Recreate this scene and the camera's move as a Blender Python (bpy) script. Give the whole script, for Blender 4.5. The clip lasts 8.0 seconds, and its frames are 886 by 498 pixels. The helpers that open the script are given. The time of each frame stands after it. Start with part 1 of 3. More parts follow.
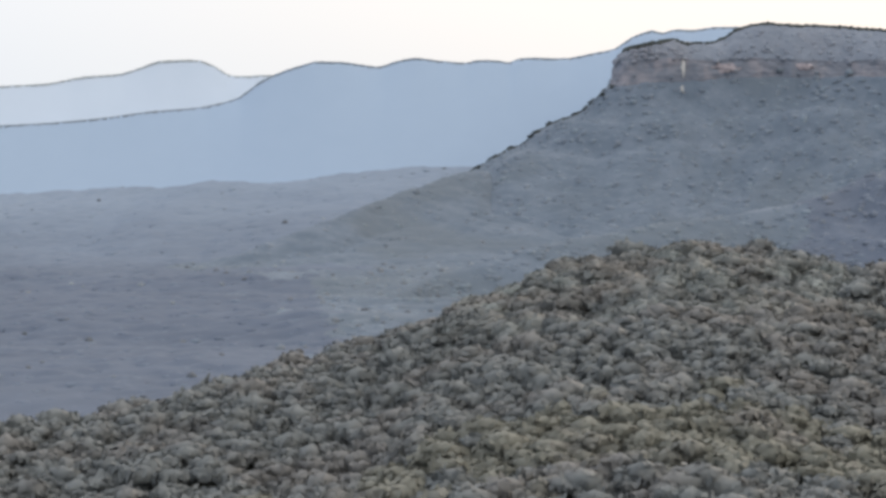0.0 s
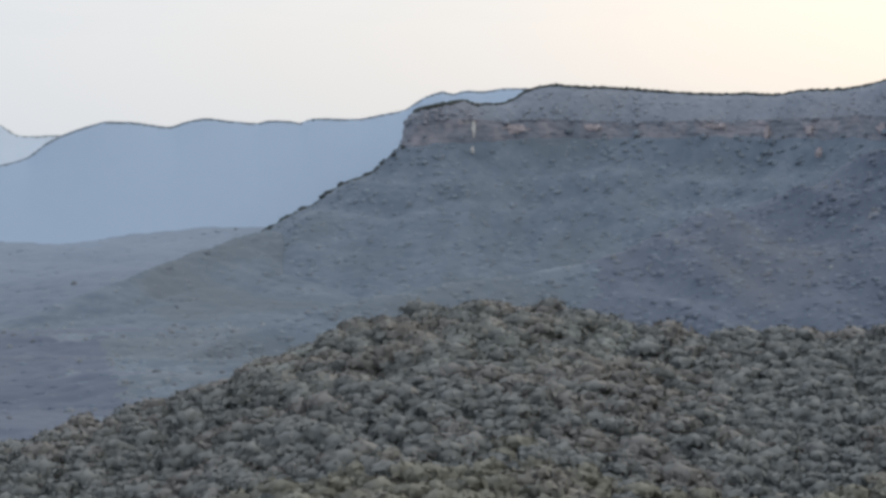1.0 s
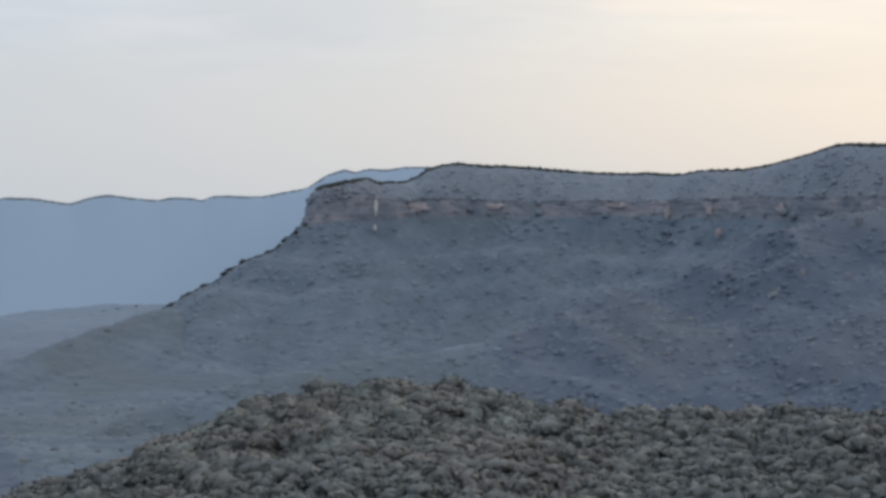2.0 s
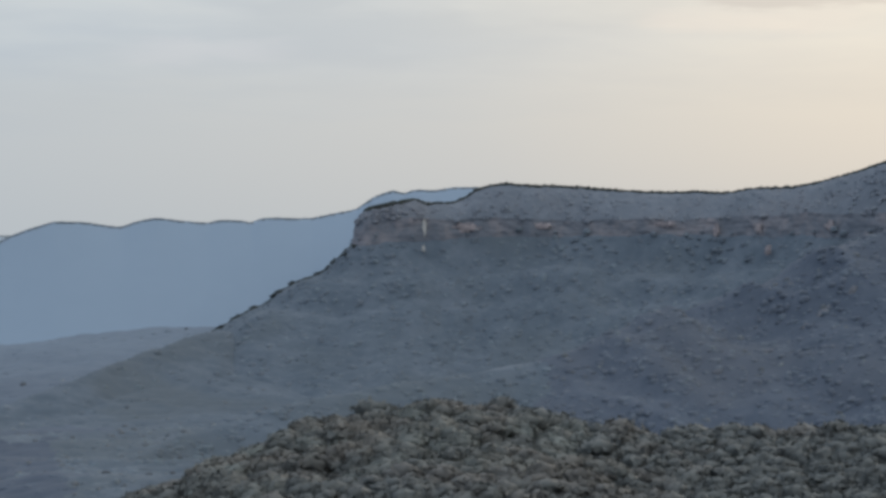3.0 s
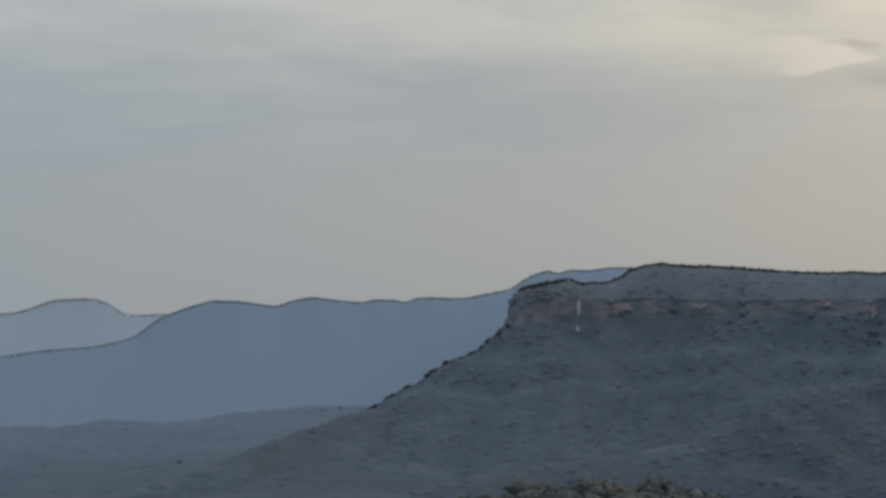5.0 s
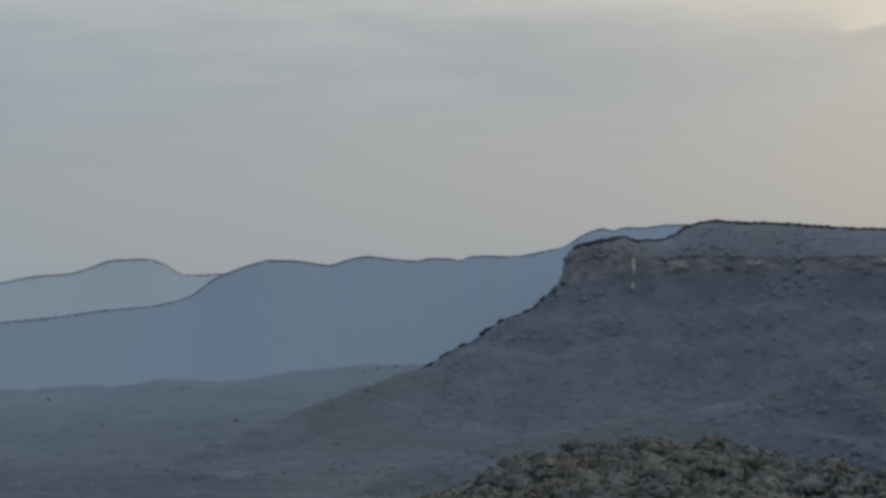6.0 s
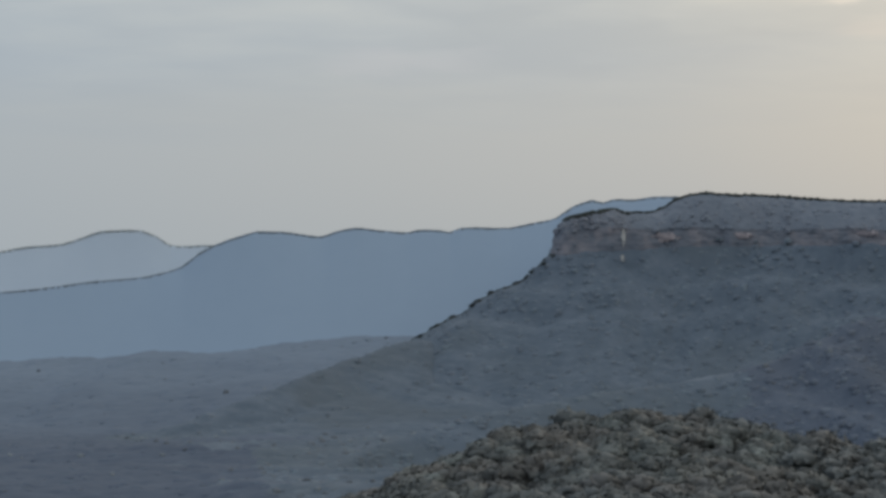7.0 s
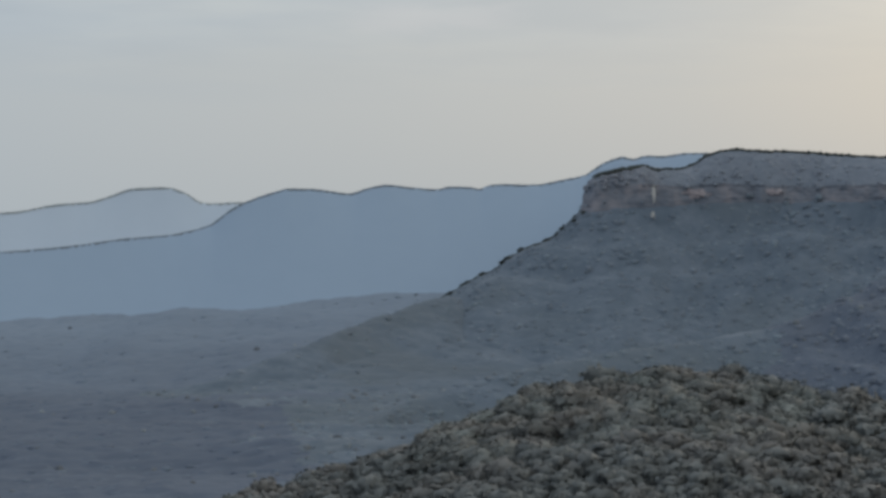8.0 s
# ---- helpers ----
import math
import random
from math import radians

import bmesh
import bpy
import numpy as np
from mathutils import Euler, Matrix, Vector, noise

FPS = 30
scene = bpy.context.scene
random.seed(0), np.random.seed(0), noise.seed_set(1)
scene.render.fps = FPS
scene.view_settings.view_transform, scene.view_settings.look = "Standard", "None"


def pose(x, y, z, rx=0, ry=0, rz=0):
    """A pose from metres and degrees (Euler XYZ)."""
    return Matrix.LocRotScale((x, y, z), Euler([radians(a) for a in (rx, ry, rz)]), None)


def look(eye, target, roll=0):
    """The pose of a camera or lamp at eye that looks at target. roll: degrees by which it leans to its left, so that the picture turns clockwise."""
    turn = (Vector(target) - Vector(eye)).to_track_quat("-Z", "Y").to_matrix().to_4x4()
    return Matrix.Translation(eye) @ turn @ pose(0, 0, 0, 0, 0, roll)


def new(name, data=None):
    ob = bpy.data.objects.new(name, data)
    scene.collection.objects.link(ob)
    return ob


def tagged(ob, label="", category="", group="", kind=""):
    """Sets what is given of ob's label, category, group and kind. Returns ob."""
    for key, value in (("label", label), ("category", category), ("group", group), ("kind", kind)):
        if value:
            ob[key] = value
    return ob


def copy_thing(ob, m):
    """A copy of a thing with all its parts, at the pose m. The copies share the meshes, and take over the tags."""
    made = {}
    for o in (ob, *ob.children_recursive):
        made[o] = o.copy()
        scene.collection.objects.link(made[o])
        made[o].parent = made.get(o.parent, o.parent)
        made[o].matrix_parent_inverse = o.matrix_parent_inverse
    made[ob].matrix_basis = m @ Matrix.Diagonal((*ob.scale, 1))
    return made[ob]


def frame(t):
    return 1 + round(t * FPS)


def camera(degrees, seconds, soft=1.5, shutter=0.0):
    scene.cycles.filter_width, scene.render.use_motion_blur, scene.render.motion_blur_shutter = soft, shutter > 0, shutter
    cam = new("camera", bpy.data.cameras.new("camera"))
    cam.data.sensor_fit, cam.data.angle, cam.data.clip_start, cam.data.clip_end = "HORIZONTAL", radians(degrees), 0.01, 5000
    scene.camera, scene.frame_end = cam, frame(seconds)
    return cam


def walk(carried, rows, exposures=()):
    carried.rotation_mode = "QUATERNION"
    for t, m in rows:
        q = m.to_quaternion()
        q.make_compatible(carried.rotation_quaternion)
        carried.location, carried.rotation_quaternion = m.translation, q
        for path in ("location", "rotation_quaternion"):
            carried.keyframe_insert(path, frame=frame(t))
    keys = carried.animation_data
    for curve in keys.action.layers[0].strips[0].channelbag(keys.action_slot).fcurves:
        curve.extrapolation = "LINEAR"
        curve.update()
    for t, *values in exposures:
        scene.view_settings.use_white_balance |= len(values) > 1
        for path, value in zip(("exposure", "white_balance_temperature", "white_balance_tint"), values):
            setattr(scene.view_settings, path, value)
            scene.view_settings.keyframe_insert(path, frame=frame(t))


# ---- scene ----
FOV = 22.0
cam = camera(FOV, 8.0, soft=3.4)
EYE = (0.0, 0.0, 300.0)

# seconds, turn to the right, tilt upwards and roll of the hand-held camera, degrees
PATH = (
    (0, -6.00, -4.29, -0.11), (0.1, -5.84, -4.14, -0.12), (0.2, -5.82, -4.35, -0.12),
    (0.3, -6.13, -4.21, -0.12), (0.4, -4.99, -4.88, -0.10), (0.5, -4.03, -4.54, -0.09),
    (0.6, -3.51, -3.66, -0.07), (0.7, -2.29, -3.08, -0.05), (0.8, -1.36, -2.44, -0.05),
    (0.9, -0.96, -2.59, -0.03), (1, -0.76, -2.78, -0.01), (1.1, -0.39, -2.74, -0.04),
    (1.2, 0.23, -2.79, -0.08), (1.3, -0.00, -2.11, -0.12), (1.4, 0.93, -1.74, -0.15),
    (1.5, 1.23, -1.80, -0.19), (1.6, 2.02, -2.33, -0.09), (1.7, 0.92, -2.01, 0.02),
    (1.8, 1.99, -1.83, 0.12), (1.9, 1.48, -1.45, 0.21), (2, 1.70, -0.81, 0.30),
    (2.1, 1.54, -0.23, 0.35), (2.2, 0.94, -0.23, 0.40), (3.3, 0.10, -0.31, -0.61),
    (3.4, -0.38, 0.57, -0.64), (3.5, -0.76, 0.50, -0.66), (3.6, -1.18, 0.59, -0.33),
    (3.7, -1.95, 1.15, 0.01), (3.8, -2.14, 1.29, 0.35), (3.9, -2.15, 1.80, 0.41),
    (4, -2.47, 2.23, 0.48), (4.1, -2.65, 1.92, 0.41), (4.2, -2.97, 1.53, 0.33),
    (5.3, -3.75, 1.82, -0.26), (5.4, -4.42, 1.88, -0.30), (5.5, -4.25, 2.00, -0.35),
    (5.6, -4.64, 1.96, -0.34), (5.7, -4.59, 1.40, -0.33), (5.8, -4.68, 0.98, -0.32),
    (5.9, -4.60, 1.01, -0.30), (6, -4.77, 0.67, -0.29), (6.1, -4.37, 0.66, -0.32),
    (6.2, -4.09, 0.47, -0.35), (6.3, -4.01, 0.08, -0.38), (6.4, -4.22, -0.10, -0.40),
    (6.5, -4.76, -0.10, -0.44), (6.6, -4.93, -0.19, -0.39), (6.7, -4.92, -0.09, -0.34),
    (6.8, -4.73, 0.37, -0.30), (6.9, -4.68, 0.41, -0.25), (7, -4.52, -0.04, -0.21),
    (7.1, -4.34, 0.26, -0.20), (7.2, -4.08, 0.12, -0.21), (7.3, -4.08, -0.03, -0.21),
    (7.4, -4.11, -0.18, -0.21), (7.5, -4.49, -0.45, -0.21), (7.6, -4.30, -0.32, -0.22),
    (7.7, -4.97, -0.53, -0.25), (7.8, -4.50, -0.55, -0.26), (7.9, -5.09, -1.02, -0.29),
    (8, -5.28, -1.12, -0.30),
)

KELVIN = ((0, 0.6, 1.0, 1.5, 2.0, 5.5, 8.0), (6350, 6300, 6110, 5970, 5900, 5900, 6020))
EXPOSURES = [(t, stops, float(np.interp(t, *KELVIN)), 15 - 1.6 * min(t, 3.5)) for t, stops in (
    (0.0, 1.12), (0.6, 1.04), (1.0, 0.82), (1.5, 0.65), (2.0, 0.5), (2.2, 0.4), (3.3, 0.22), (3.6, 0.08),
    (4.0, -0.10), (5.3, -0.35), (5.6, -0.35), (6.0, -0.27), (6.5, -0.04), (7.0, 0.0), (7.5, 0.02), (8.0, 0.14))]


def aim(yaw, pitch, roll):
    return pose(*EYE, 90 + pitch, 0, -yaw) @ pose(0, 0, 0, 0, 0, roll)


walk(cam, [(t, aim(a, p, r)) for t, a, p, r in PATH], EXPOSURES)

# ---------------------------------------------------------------- sky and sun
SUN_TURN, SUN_RISE = 16.0, 11.0      # degrees to the right of the y axis, above the horizon


def heading(turn, rise):
    a, e = radians(turn), radians(rise)
    return Vector((math.sin(a) * math.cos(e), math.cos(a) * math.cos(e), math.sin(e)))


class Nodes:
    """A short way to write node trees."""

    def __init__(self, tree):
        self.tree = tree
        tree.nodes.clear()

    def add(self, kind, sets=None, **links):
        n = self.tree.nodes.new(kind)
        for key, value in (sets or {}).items():
            if key in n.inputs:
                n.inputs[key].default_value = value
        for key, value in links.items():
            self.plug(n.inputs[key.replace("_", " ")], value)
        return n

    def plug(self, socket, value):
        if isinstance(value, bpy.types.NodeSocket):
            self.tree.links.new(value, socket)
        else:
            socket.default_value = value

    def maths(self, op, *values, clamp=False):
        n = self.tree.nodes.new("ShaderNodeMath")
        n.operation, n.use_clamp = op, clamp
        for s, v in zip(n.inputs, values):
            self.plug(s, v)
        return n.outputs[0]

    def ramp(self, value, stops):
        n = self.tree.nodes.new("ShaderNodeValToRGB")
        e = n.color_ramp.elements
        while len(e) < len(stops):
            e.new(0.5)
        for k, (place, colour) in zip(e, stops):
            k.position, k.color = place, (*colour, 1) if len(colour) == 3 else colour
        self.plug(n.inputs[0], value)
        return n.outputs[0]

    def mix(self, fac, a, b, blend="MIX"):
        n = self.tree.nodes.new("ShaderNodeMix")
        n.data_type, n.blend_type = "RGBA", blend
        for s, v in zip((n.inputs[0], n.inputs[6], n.inputs[7]), (fac, a, b)):
            self.plug(s, (*v, 1) if isinstance(v, tuple) and len(v) == 3 else v)
        return n.outputs[2]

    def noise(self, where, scale, detail=4.0, rough=0.55, warp=0.0):
        n = self.add("ShaderNodeTexNoise", {"Scale": scale, "Detail": detail, "Roughness": rough, "Distortion": warp})
        self.plug(n.inputs["Vector"], where)
        return n.outputs["Fac"]


def overcast_sky():
    world = bpy.data.worlds.new("sky")
    scene.world = world
    world.use_nodes = True
    n = Nodes(world.node_tree)
    out = n.add("ShaderNodeOutputWorld")
    sky = n.tree.nodes.new("ShaderNodeTexSky")
    sky.sky_type, sky.sun_disc = "NISHITA", False
    sky.sun_elevation, sky.sun_rotation = radians(SUN_RISE), radians(SUN_TURN)
    sky.air_density, sky.dust_density = 1.2, 3.0
    clear = n.add("ShaderNodeBackground", Color=sky.outputs[0], Strength=0.05)

    where = n.add("ShaderNodeTexCoord").outputs["Generated"]
    xyz = n.add("ShaderNodeSeparateXYZ", Vector=where)
    x, y, z = xyz.outputs
    up = n.maths("MAXIMUM", z, 0.0)
    # the cloud deck is a flat sheet, so it crowds together towards the horizon
    deep = n.maths("ADD", up, 0.09)
    flat = n.add("ShaderNodeCombineXYZ", X=n.maths("DIVIDE", x, deep), Y=n.maths("DIVIDE", y, deep), Z=0.0).outputs[0]
    bands = n.noise(flat, 1.0, 4.0, 0.5, 0.3)
    wisps = n.noise(flat, 3.0, 5.0, 0.55, 0.4)
    sun = heading(SUN_TURN, SUN_RISE)
    toward = n.add("ShaderNodeVectorMath")
    toward.operation = "DOT_PRODUCT"
    n.plug(toward.inputs[0], where)
    toward.inputs[1].default_value = sun
    near = toward.outputs["Value"]
    warm = n.ramp(near, [(0.80, (0, 0, 0)), (0.955, (0.42,) * 3), (0.985, (0.8,) * 3), (1.0, (1,) * 3)])
    cover = n.mix(warm, (0.562, 0.603, 0.612), (0.75, 0.70, 0.595))
    rise = n.ramp(up, [(0.045, (0,) * 3), (0.13, (1,) * 3)])
    swing = n.ramp(n.maths("ADD", n.maths("MULTIPLY", bands, 0.65), n.maths("MULTIPLY", wisps, 0.35)),
                   [(0.38, (0.88, 0.90, 0.93)), (0.5, (1.0, 1.0, 1.0)), (0.62, (1.14, 1.11, 1.06))])
    clouds = n.mix(rise, cover, n.mix(1.0, cover, swing, "MULTIPLY"))
    # long banks of lighter and greyer cloud one above the other
    bank = n.maths("ADD", up, n.maths("MULTIPLY", n.maths("SUBTRACT", n.noise(flat, 0.55, 5.0, 0.55, 0.5), 0.5), 0.07))
    clouds = n.mix(1.0, clouds, n.ramp(bank, [(0.05, (1, 1, 1)), (0.085, (0.93, 0.96, 1.0)), (0.108, (0.97, 0.98, 0.99)), (0.120, (1.15, 1.12, 1.07)), (0.142, (1.22, 1.17, 1.10)),
                                              (0.16, (0.96, 0.96, 0.97)), (0.2, (1.02, 1.0, 0.99))]), "MULTIPLY")
    # thin cloud close to the sun glows
    glow = n.maths("MULTIPLY", n.ramp(near, [(0.967, (0,) * 3), (0.985, (0.65,) * 3), (1.0, (1,) * 3)]),
                   n.maths("MULTIPLY", n.ramp(up, [(0.103, (0,) * 3), (0.132, (1,) * 3)]), n.ramp(n.maths("ADD", n.maths("MULTIPLY", bands, 0.5), n.maths("MULTIPLY", wisps, 0.5)), [(0.42, (0,) * 3), (0.57, (1,) * 3)])))
    clouds = n.mix(glow, clouds, (1.0, 0.90, 0.72))
    # torn cloud beside the sun: directions in degrees, ruffled by noise
    ruffle = n.maths("SUBTRACT", n.noise(flat, 2.6, 6.0, 0.62, 0.6), 0.5)
    fine = n.maths("SUBTRACT", n.noise(flat, 9.0, 5.0, 0.6, 0.3), 0.5)
    east = n.maths("ADD", n.maths("MULTIPLY", n.maths("ARCTAN2", x, y), 57.2958), n.maths("MULTIPLY", ruffle, 1.8))
    high = n.maths("ADD", n.maths("MULTIPLY", n.maths("ARCSINE", z), 57.2958), n.maths("ADD", n.maths("MULTIPLY", ruffle, 0.9), n.maths("MULTIPLY", fine, 0.35)))

    def step(value, start, end):
        m = n.add("ShaderNodeMapRange", {"From Min": start, "From Max": end}, Value=value)
        m.interpolation_type = "SMOOTHSTEP"
        return m.outputs[0]

    def window(value, a, b, c, d):
        return n.maths("MULTIPLY", step(value, a, b), n.maths("SUBTRACT", 1.0, step(value, c, d)))

    def both_of(a, b):
        return n.maths("MULTIPLY", a, b)

    # the open, sunlit sky above and to the right, with a grey bank's edge across it
    lit = both_of(step(east, 4.6, 7.6), step(high, 6.7, 7.6))
    clouds = n.mix(both_of(lit, 0.75), clouds, (0.93, 0.84, 0.68))
    # a bright wedge that narrows to a point
    half = n.maths("MULTIPLY", n.maths("MINIMUM", n.maths("MAXIMUM", n.maths("SUBTRACT", 7.7, east), 0.0), 2.4), 0.22)
    off = n.maths("ABSOLUTE", n.maths("SUBTRACT", high, 6.42))
    wedge = both_of(step(n.maths("SUBTRACT", half, off), -0.04, 0.12), step(east, 3.4, 6.2))
    clouds = n.mix(both_of(wedge, 0.9), clouds, (0.98, 0.87, 0.72))
    # lower pale streak, and grey shreds in shadow
    clouds = n.mix(both_of(both_of(window(high, 5.0, 5.3, 5.35, 5.8), window(east, 4.8, 6.2, 9.0, 12.0)), 0.45), clouds, (0.80, 0.72, 0.62))
    grey = both_of(window(high, 5.55, 5.75, 6.0, 6.25), step(east, 6.6, 7.6))
    grey = n.maths("MAXIMUM", grey, both_of(window(high, 6.55, 6.66, 6.70, 6.85), window(east, 6.2, 6.7, 7.3, 7.7)))
    grey = n.maths("MAXIMUM", grey, n.maths("MULTIPLY", both_of(window(high, 7.2, 7.8, 8.1, 8.6), window(east, 1.6, 4.4, 5.4, 6.6)), 0.5))
    grey = n.maths("MAXIMUM", grey, both_of(window(high, 8.25, 8.36, 8.42, 8.5), window(east, 3.8, 4.6, 5.1, 5.5)))
    clouds = n.mix(both_of(grey, 0.5), clouds, (0.50, 0.47, 0.44))
    # faint pale flecks low in the grey
    fleck = both_of(window(high, 4.2, 4.6, 4.75, 5.1), window(east, -8.0, -6.4, -4.5, -2.6))
    clouds = n.mix(both_of(fleck, 0.3), clouds, (0.72, 0.70, 0.68))
    # an overcast sky is brighter overhead than at the horizon
    lift = n.ramp(up, [(0.0, (0.97,) * 3), (0.06, (1.02,) * 3), (0.15, (1.22,) * 3), (0.45, (1.65,) * 3), (1.0, (2.0,) * 3)])
    veil = n.add("ShaderNodeBackground", Color=n.mix(1.0, clouds, lift, "MULTIPLY"), Strength=0.72)
    # little of the clear sky shows through the cloud cover
    both = n.add("ShaderNodeMixShader", {"Fac": 0.95})
    n.plug(both.inputs[1], clear.outputs[0])
    n.plug(both.inputs[2], veil.outputs[0])
    n.plug(out.inputs["Surface"], both.outputs[0])


overcast_sky()
sun = new("sun", bpy.data.lights.new("sun", "SUN"))
sun.data.energy, sun.data.angle, sun.data.color = 0.6, radians(16), (1.0, 0.86, 0.68)
sun.matrix_world = look(Vector(EYE) + heading(SUN_TURN, SUN_RISE) * 400, EYE)


# ---------------------------------------------------------------- materials
def surface(name, low, mid, high, coarse, fine, rough=0.9, bump=0.0, bump_scale=1.0, vary="", spread=(0.7, 1.35), glow=None,
            tint=None, tint_scale=0.01, through_leaf=0.0, far=None):
    """A matt natural surface: three tones mixed at two scales, relief, a change from piece to piece, patches of a second tint."""
    m = bpy.data.materials.new(name)
    m.use_nodes = True
    n = Nodes(m.node_tree)
    out = n.add("ShaderNodeOutputMaterial")
    at = n.add("ShaderNodeNewGeometry").outputs["Position"]
    big, small = n.noise(at, coarse, 4.0, 0.55), n.noise(at, fine, 5.0, 0.6)
    tone = n.maths("ADD", n.maths("MULTIPLY", big, 0.55), n.maths("MULTIPLY", small, 0.45))
    colour = n.ramp(tone, [(0.34, low), (0.5, mid), (0.66, high)])
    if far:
        # distance haze painted in: the tones turn bluer and paler up the valley
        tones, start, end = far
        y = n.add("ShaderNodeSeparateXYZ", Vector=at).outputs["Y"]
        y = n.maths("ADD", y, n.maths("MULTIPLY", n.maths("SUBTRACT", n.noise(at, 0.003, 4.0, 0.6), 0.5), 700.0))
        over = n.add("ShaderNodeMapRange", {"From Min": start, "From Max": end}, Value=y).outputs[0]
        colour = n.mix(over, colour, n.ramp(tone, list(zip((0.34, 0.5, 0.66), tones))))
    if tint:
        patch = n.ramp(n.noise(at, tint_scale, 3.0, 0.5), [(0.50, (0,) * 3), (0.62, (1,) * 3)])
        colour = n.mix(n.maths("MULTIPLY", patch, 0.75), colour, tint)
    if vary:
        if vary == "object":
            chance = n.add("ShaderNodeObjectInfo").outputs["Random"]
        else:
            chance = n.add("ShaderNodeNewGeometry").outputs["Random Per Island"]
        a, b = spread
        colour = n.mix(1.0, colour, n.ramp(chance, [(0.0, (a,) * 3), (0.5, ((a + b) / 2 * 1.02, (a + b) / 2, (a + b) / 2 * 0.97)), (1.0, (b * 0.98, b, b * 0.96))]), "MULTIPLY")
    sh = n.add("ShaderNodeBsdfPrincipled", {"Roughness": rough, "Specular IOR Level": 0.2}, Base_Color=colour)
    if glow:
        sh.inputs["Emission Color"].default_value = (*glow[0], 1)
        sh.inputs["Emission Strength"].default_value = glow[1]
    if bump:
        b = n.add("ShaderNodeBump", {"Strength": bump, "Distance": 1.0}, Height=n.noise(at, bump_scale, 4.0, 0.6))
        n.plug(sh.inputs["Normal"], b.outputs[0])
    if through_leaf:
        thin = n.add("ShaderNodeBsdfTranslucent", Color=colour)
        both = n.add("ShaderNodeMixShader", {"Fac": through_leaf})
        n.plug(both.inputs[1], sh.outputs[0])
        n.plug(both.inputs[2], thin.outputs[0])
        sh = both
    n.plug(out.inputs["Surface"], sh.outputs[0])
    return m


LEAF_LOW, LEAF_MID, LEAF_HIGH = (0.088, 0.099, 0.108), (0.115, 0.129, 0.138), (0.150, 0.165, 0.172)
BROWN = (0.134, 0.134, 0.136)
M_LEAF_TREE = surface("eucalypt_leaves", LEAF_LOW, LEAF_MID, LEAF_HIGH, 0.06, 0.25, 0.75, 0, 1, "object", (0.75, 1.25), tint=BROWN, tint_scale=0.022, through_leaf=0.15)
M_LEAF_WOOD = surface("eucalypt_canopy", LEAF_LOW, LEAF_MID, LEAF_HIGH, 0.09, 0.25, 0.75, 0, 1, "", tint=BROWN, tint_scale=0.022, through_leaf=0.15)
M_LEAF_OLIVE = surface("olive_canopy", (0.098, 0.103, 0.094), (0.133, 0.139, 0.125), (0.166, 0.170, 0.156), 0.09, 0.45, 0.75, 0, 1, "", tint=BROWN, tint_scale=0.022, through_leaf=0.15)
M_BARK = surface("smooth_grey_bark", (0.16, 0.14, 0.12), (0.26, 0.24, 0.21), (0.38, 0.35, 0.31), 0.5, 4.0, 0.85, 0.4, 6.0)
M_FLOOR = surface("forest_floor", (0.054, 0.059, 0.052), (0.078, 0.084, 0.075), (0.108, 0.110, 0.099), 0.012, 0.25, 0.95, 0.6, 0.3)
# Bush tones of slope and spur: distance haze is mixed in as blue-grey.
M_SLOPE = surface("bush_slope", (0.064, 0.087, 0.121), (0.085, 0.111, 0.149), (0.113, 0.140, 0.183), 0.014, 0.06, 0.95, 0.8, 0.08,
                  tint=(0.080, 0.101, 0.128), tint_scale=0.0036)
M_SLOPE_WOOD = surface("hazed_gum_leaves", (0.081, 0.105, 0.144), (0.105, 0.134, 0.178), (0.136, 0.167, 0.216), 0.014, 0.08, 0.9, 0, 1,
                       "island", (0.86, 1.16), tint=(0.096, 0.121, 0.153), tint_scale=0.0036)
M_SPUR = surface("purplish_bush_slope", (0.053, 0.070, 0.103), (0.070, 0.089, 0.127), (0.092, 0.112, 0.153), 0.014, 0.06, 0.95, 0.8, 0.08,
                 tint=(0.080, 0.095, 0.127), tint_scale=0.005)
M_SPUR_WOOD = surface("purplish_gum_leaves", (0.067, 0.086, 0.125), (0.089, 0.111, 0.155), (0.117, 0.141, 0.187), 0.014, 0.08, 0.9, 0, 1,
                      "island", (0.86, 1.16), tint=(0.099, 0.118, 0.155), tint_scale=0.005)
# Bush on the cap, lightened because its steep face catches little sky light.
M_LIT_CAP = surface("lightened_plateau_bush", (0.098, 0.120, 0.158), (0.122, 0.145, 0.186), (0.151, 0.175, 0.220), 0.014, 0.06, 0.95, 0.8, 0.08,
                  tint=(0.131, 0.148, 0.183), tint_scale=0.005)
M_LIT_CAP_WOOD = surface("lightened_plateau_leaves", (0.113, 0.136, 0.180), (0.141, 0.166, 0.216), (0.178, 0.203, 0.254), 0.014, 0.08, 0.9, 0, 1,
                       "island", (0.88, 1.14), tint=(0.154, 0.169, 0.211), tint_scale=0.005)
# Haze-blue tones that the valley bush fades to with distance.
HAZE_TONES = ((0.122, 0.157, 0.213), (0.132, 0.169, 0.228), (0.142, 0.181, 0.242))
M_VALLEY = surface("valley_bush", (0.056, 0.073, 0.108), (0.066, 0.085, 0.124), (0.078, 0.099, 0.142), 0.004, 0.03, 0.95, 0.4, 0.06, far=(HAZE_TONES, 2900, 4000))
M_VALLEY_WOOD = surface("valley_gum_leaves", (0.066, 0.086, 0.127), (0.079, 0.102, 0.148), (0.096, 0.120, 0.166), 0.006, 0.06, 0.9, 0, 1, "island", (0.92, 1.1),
                        far=(HAZE_TONES, 2900, 4000))
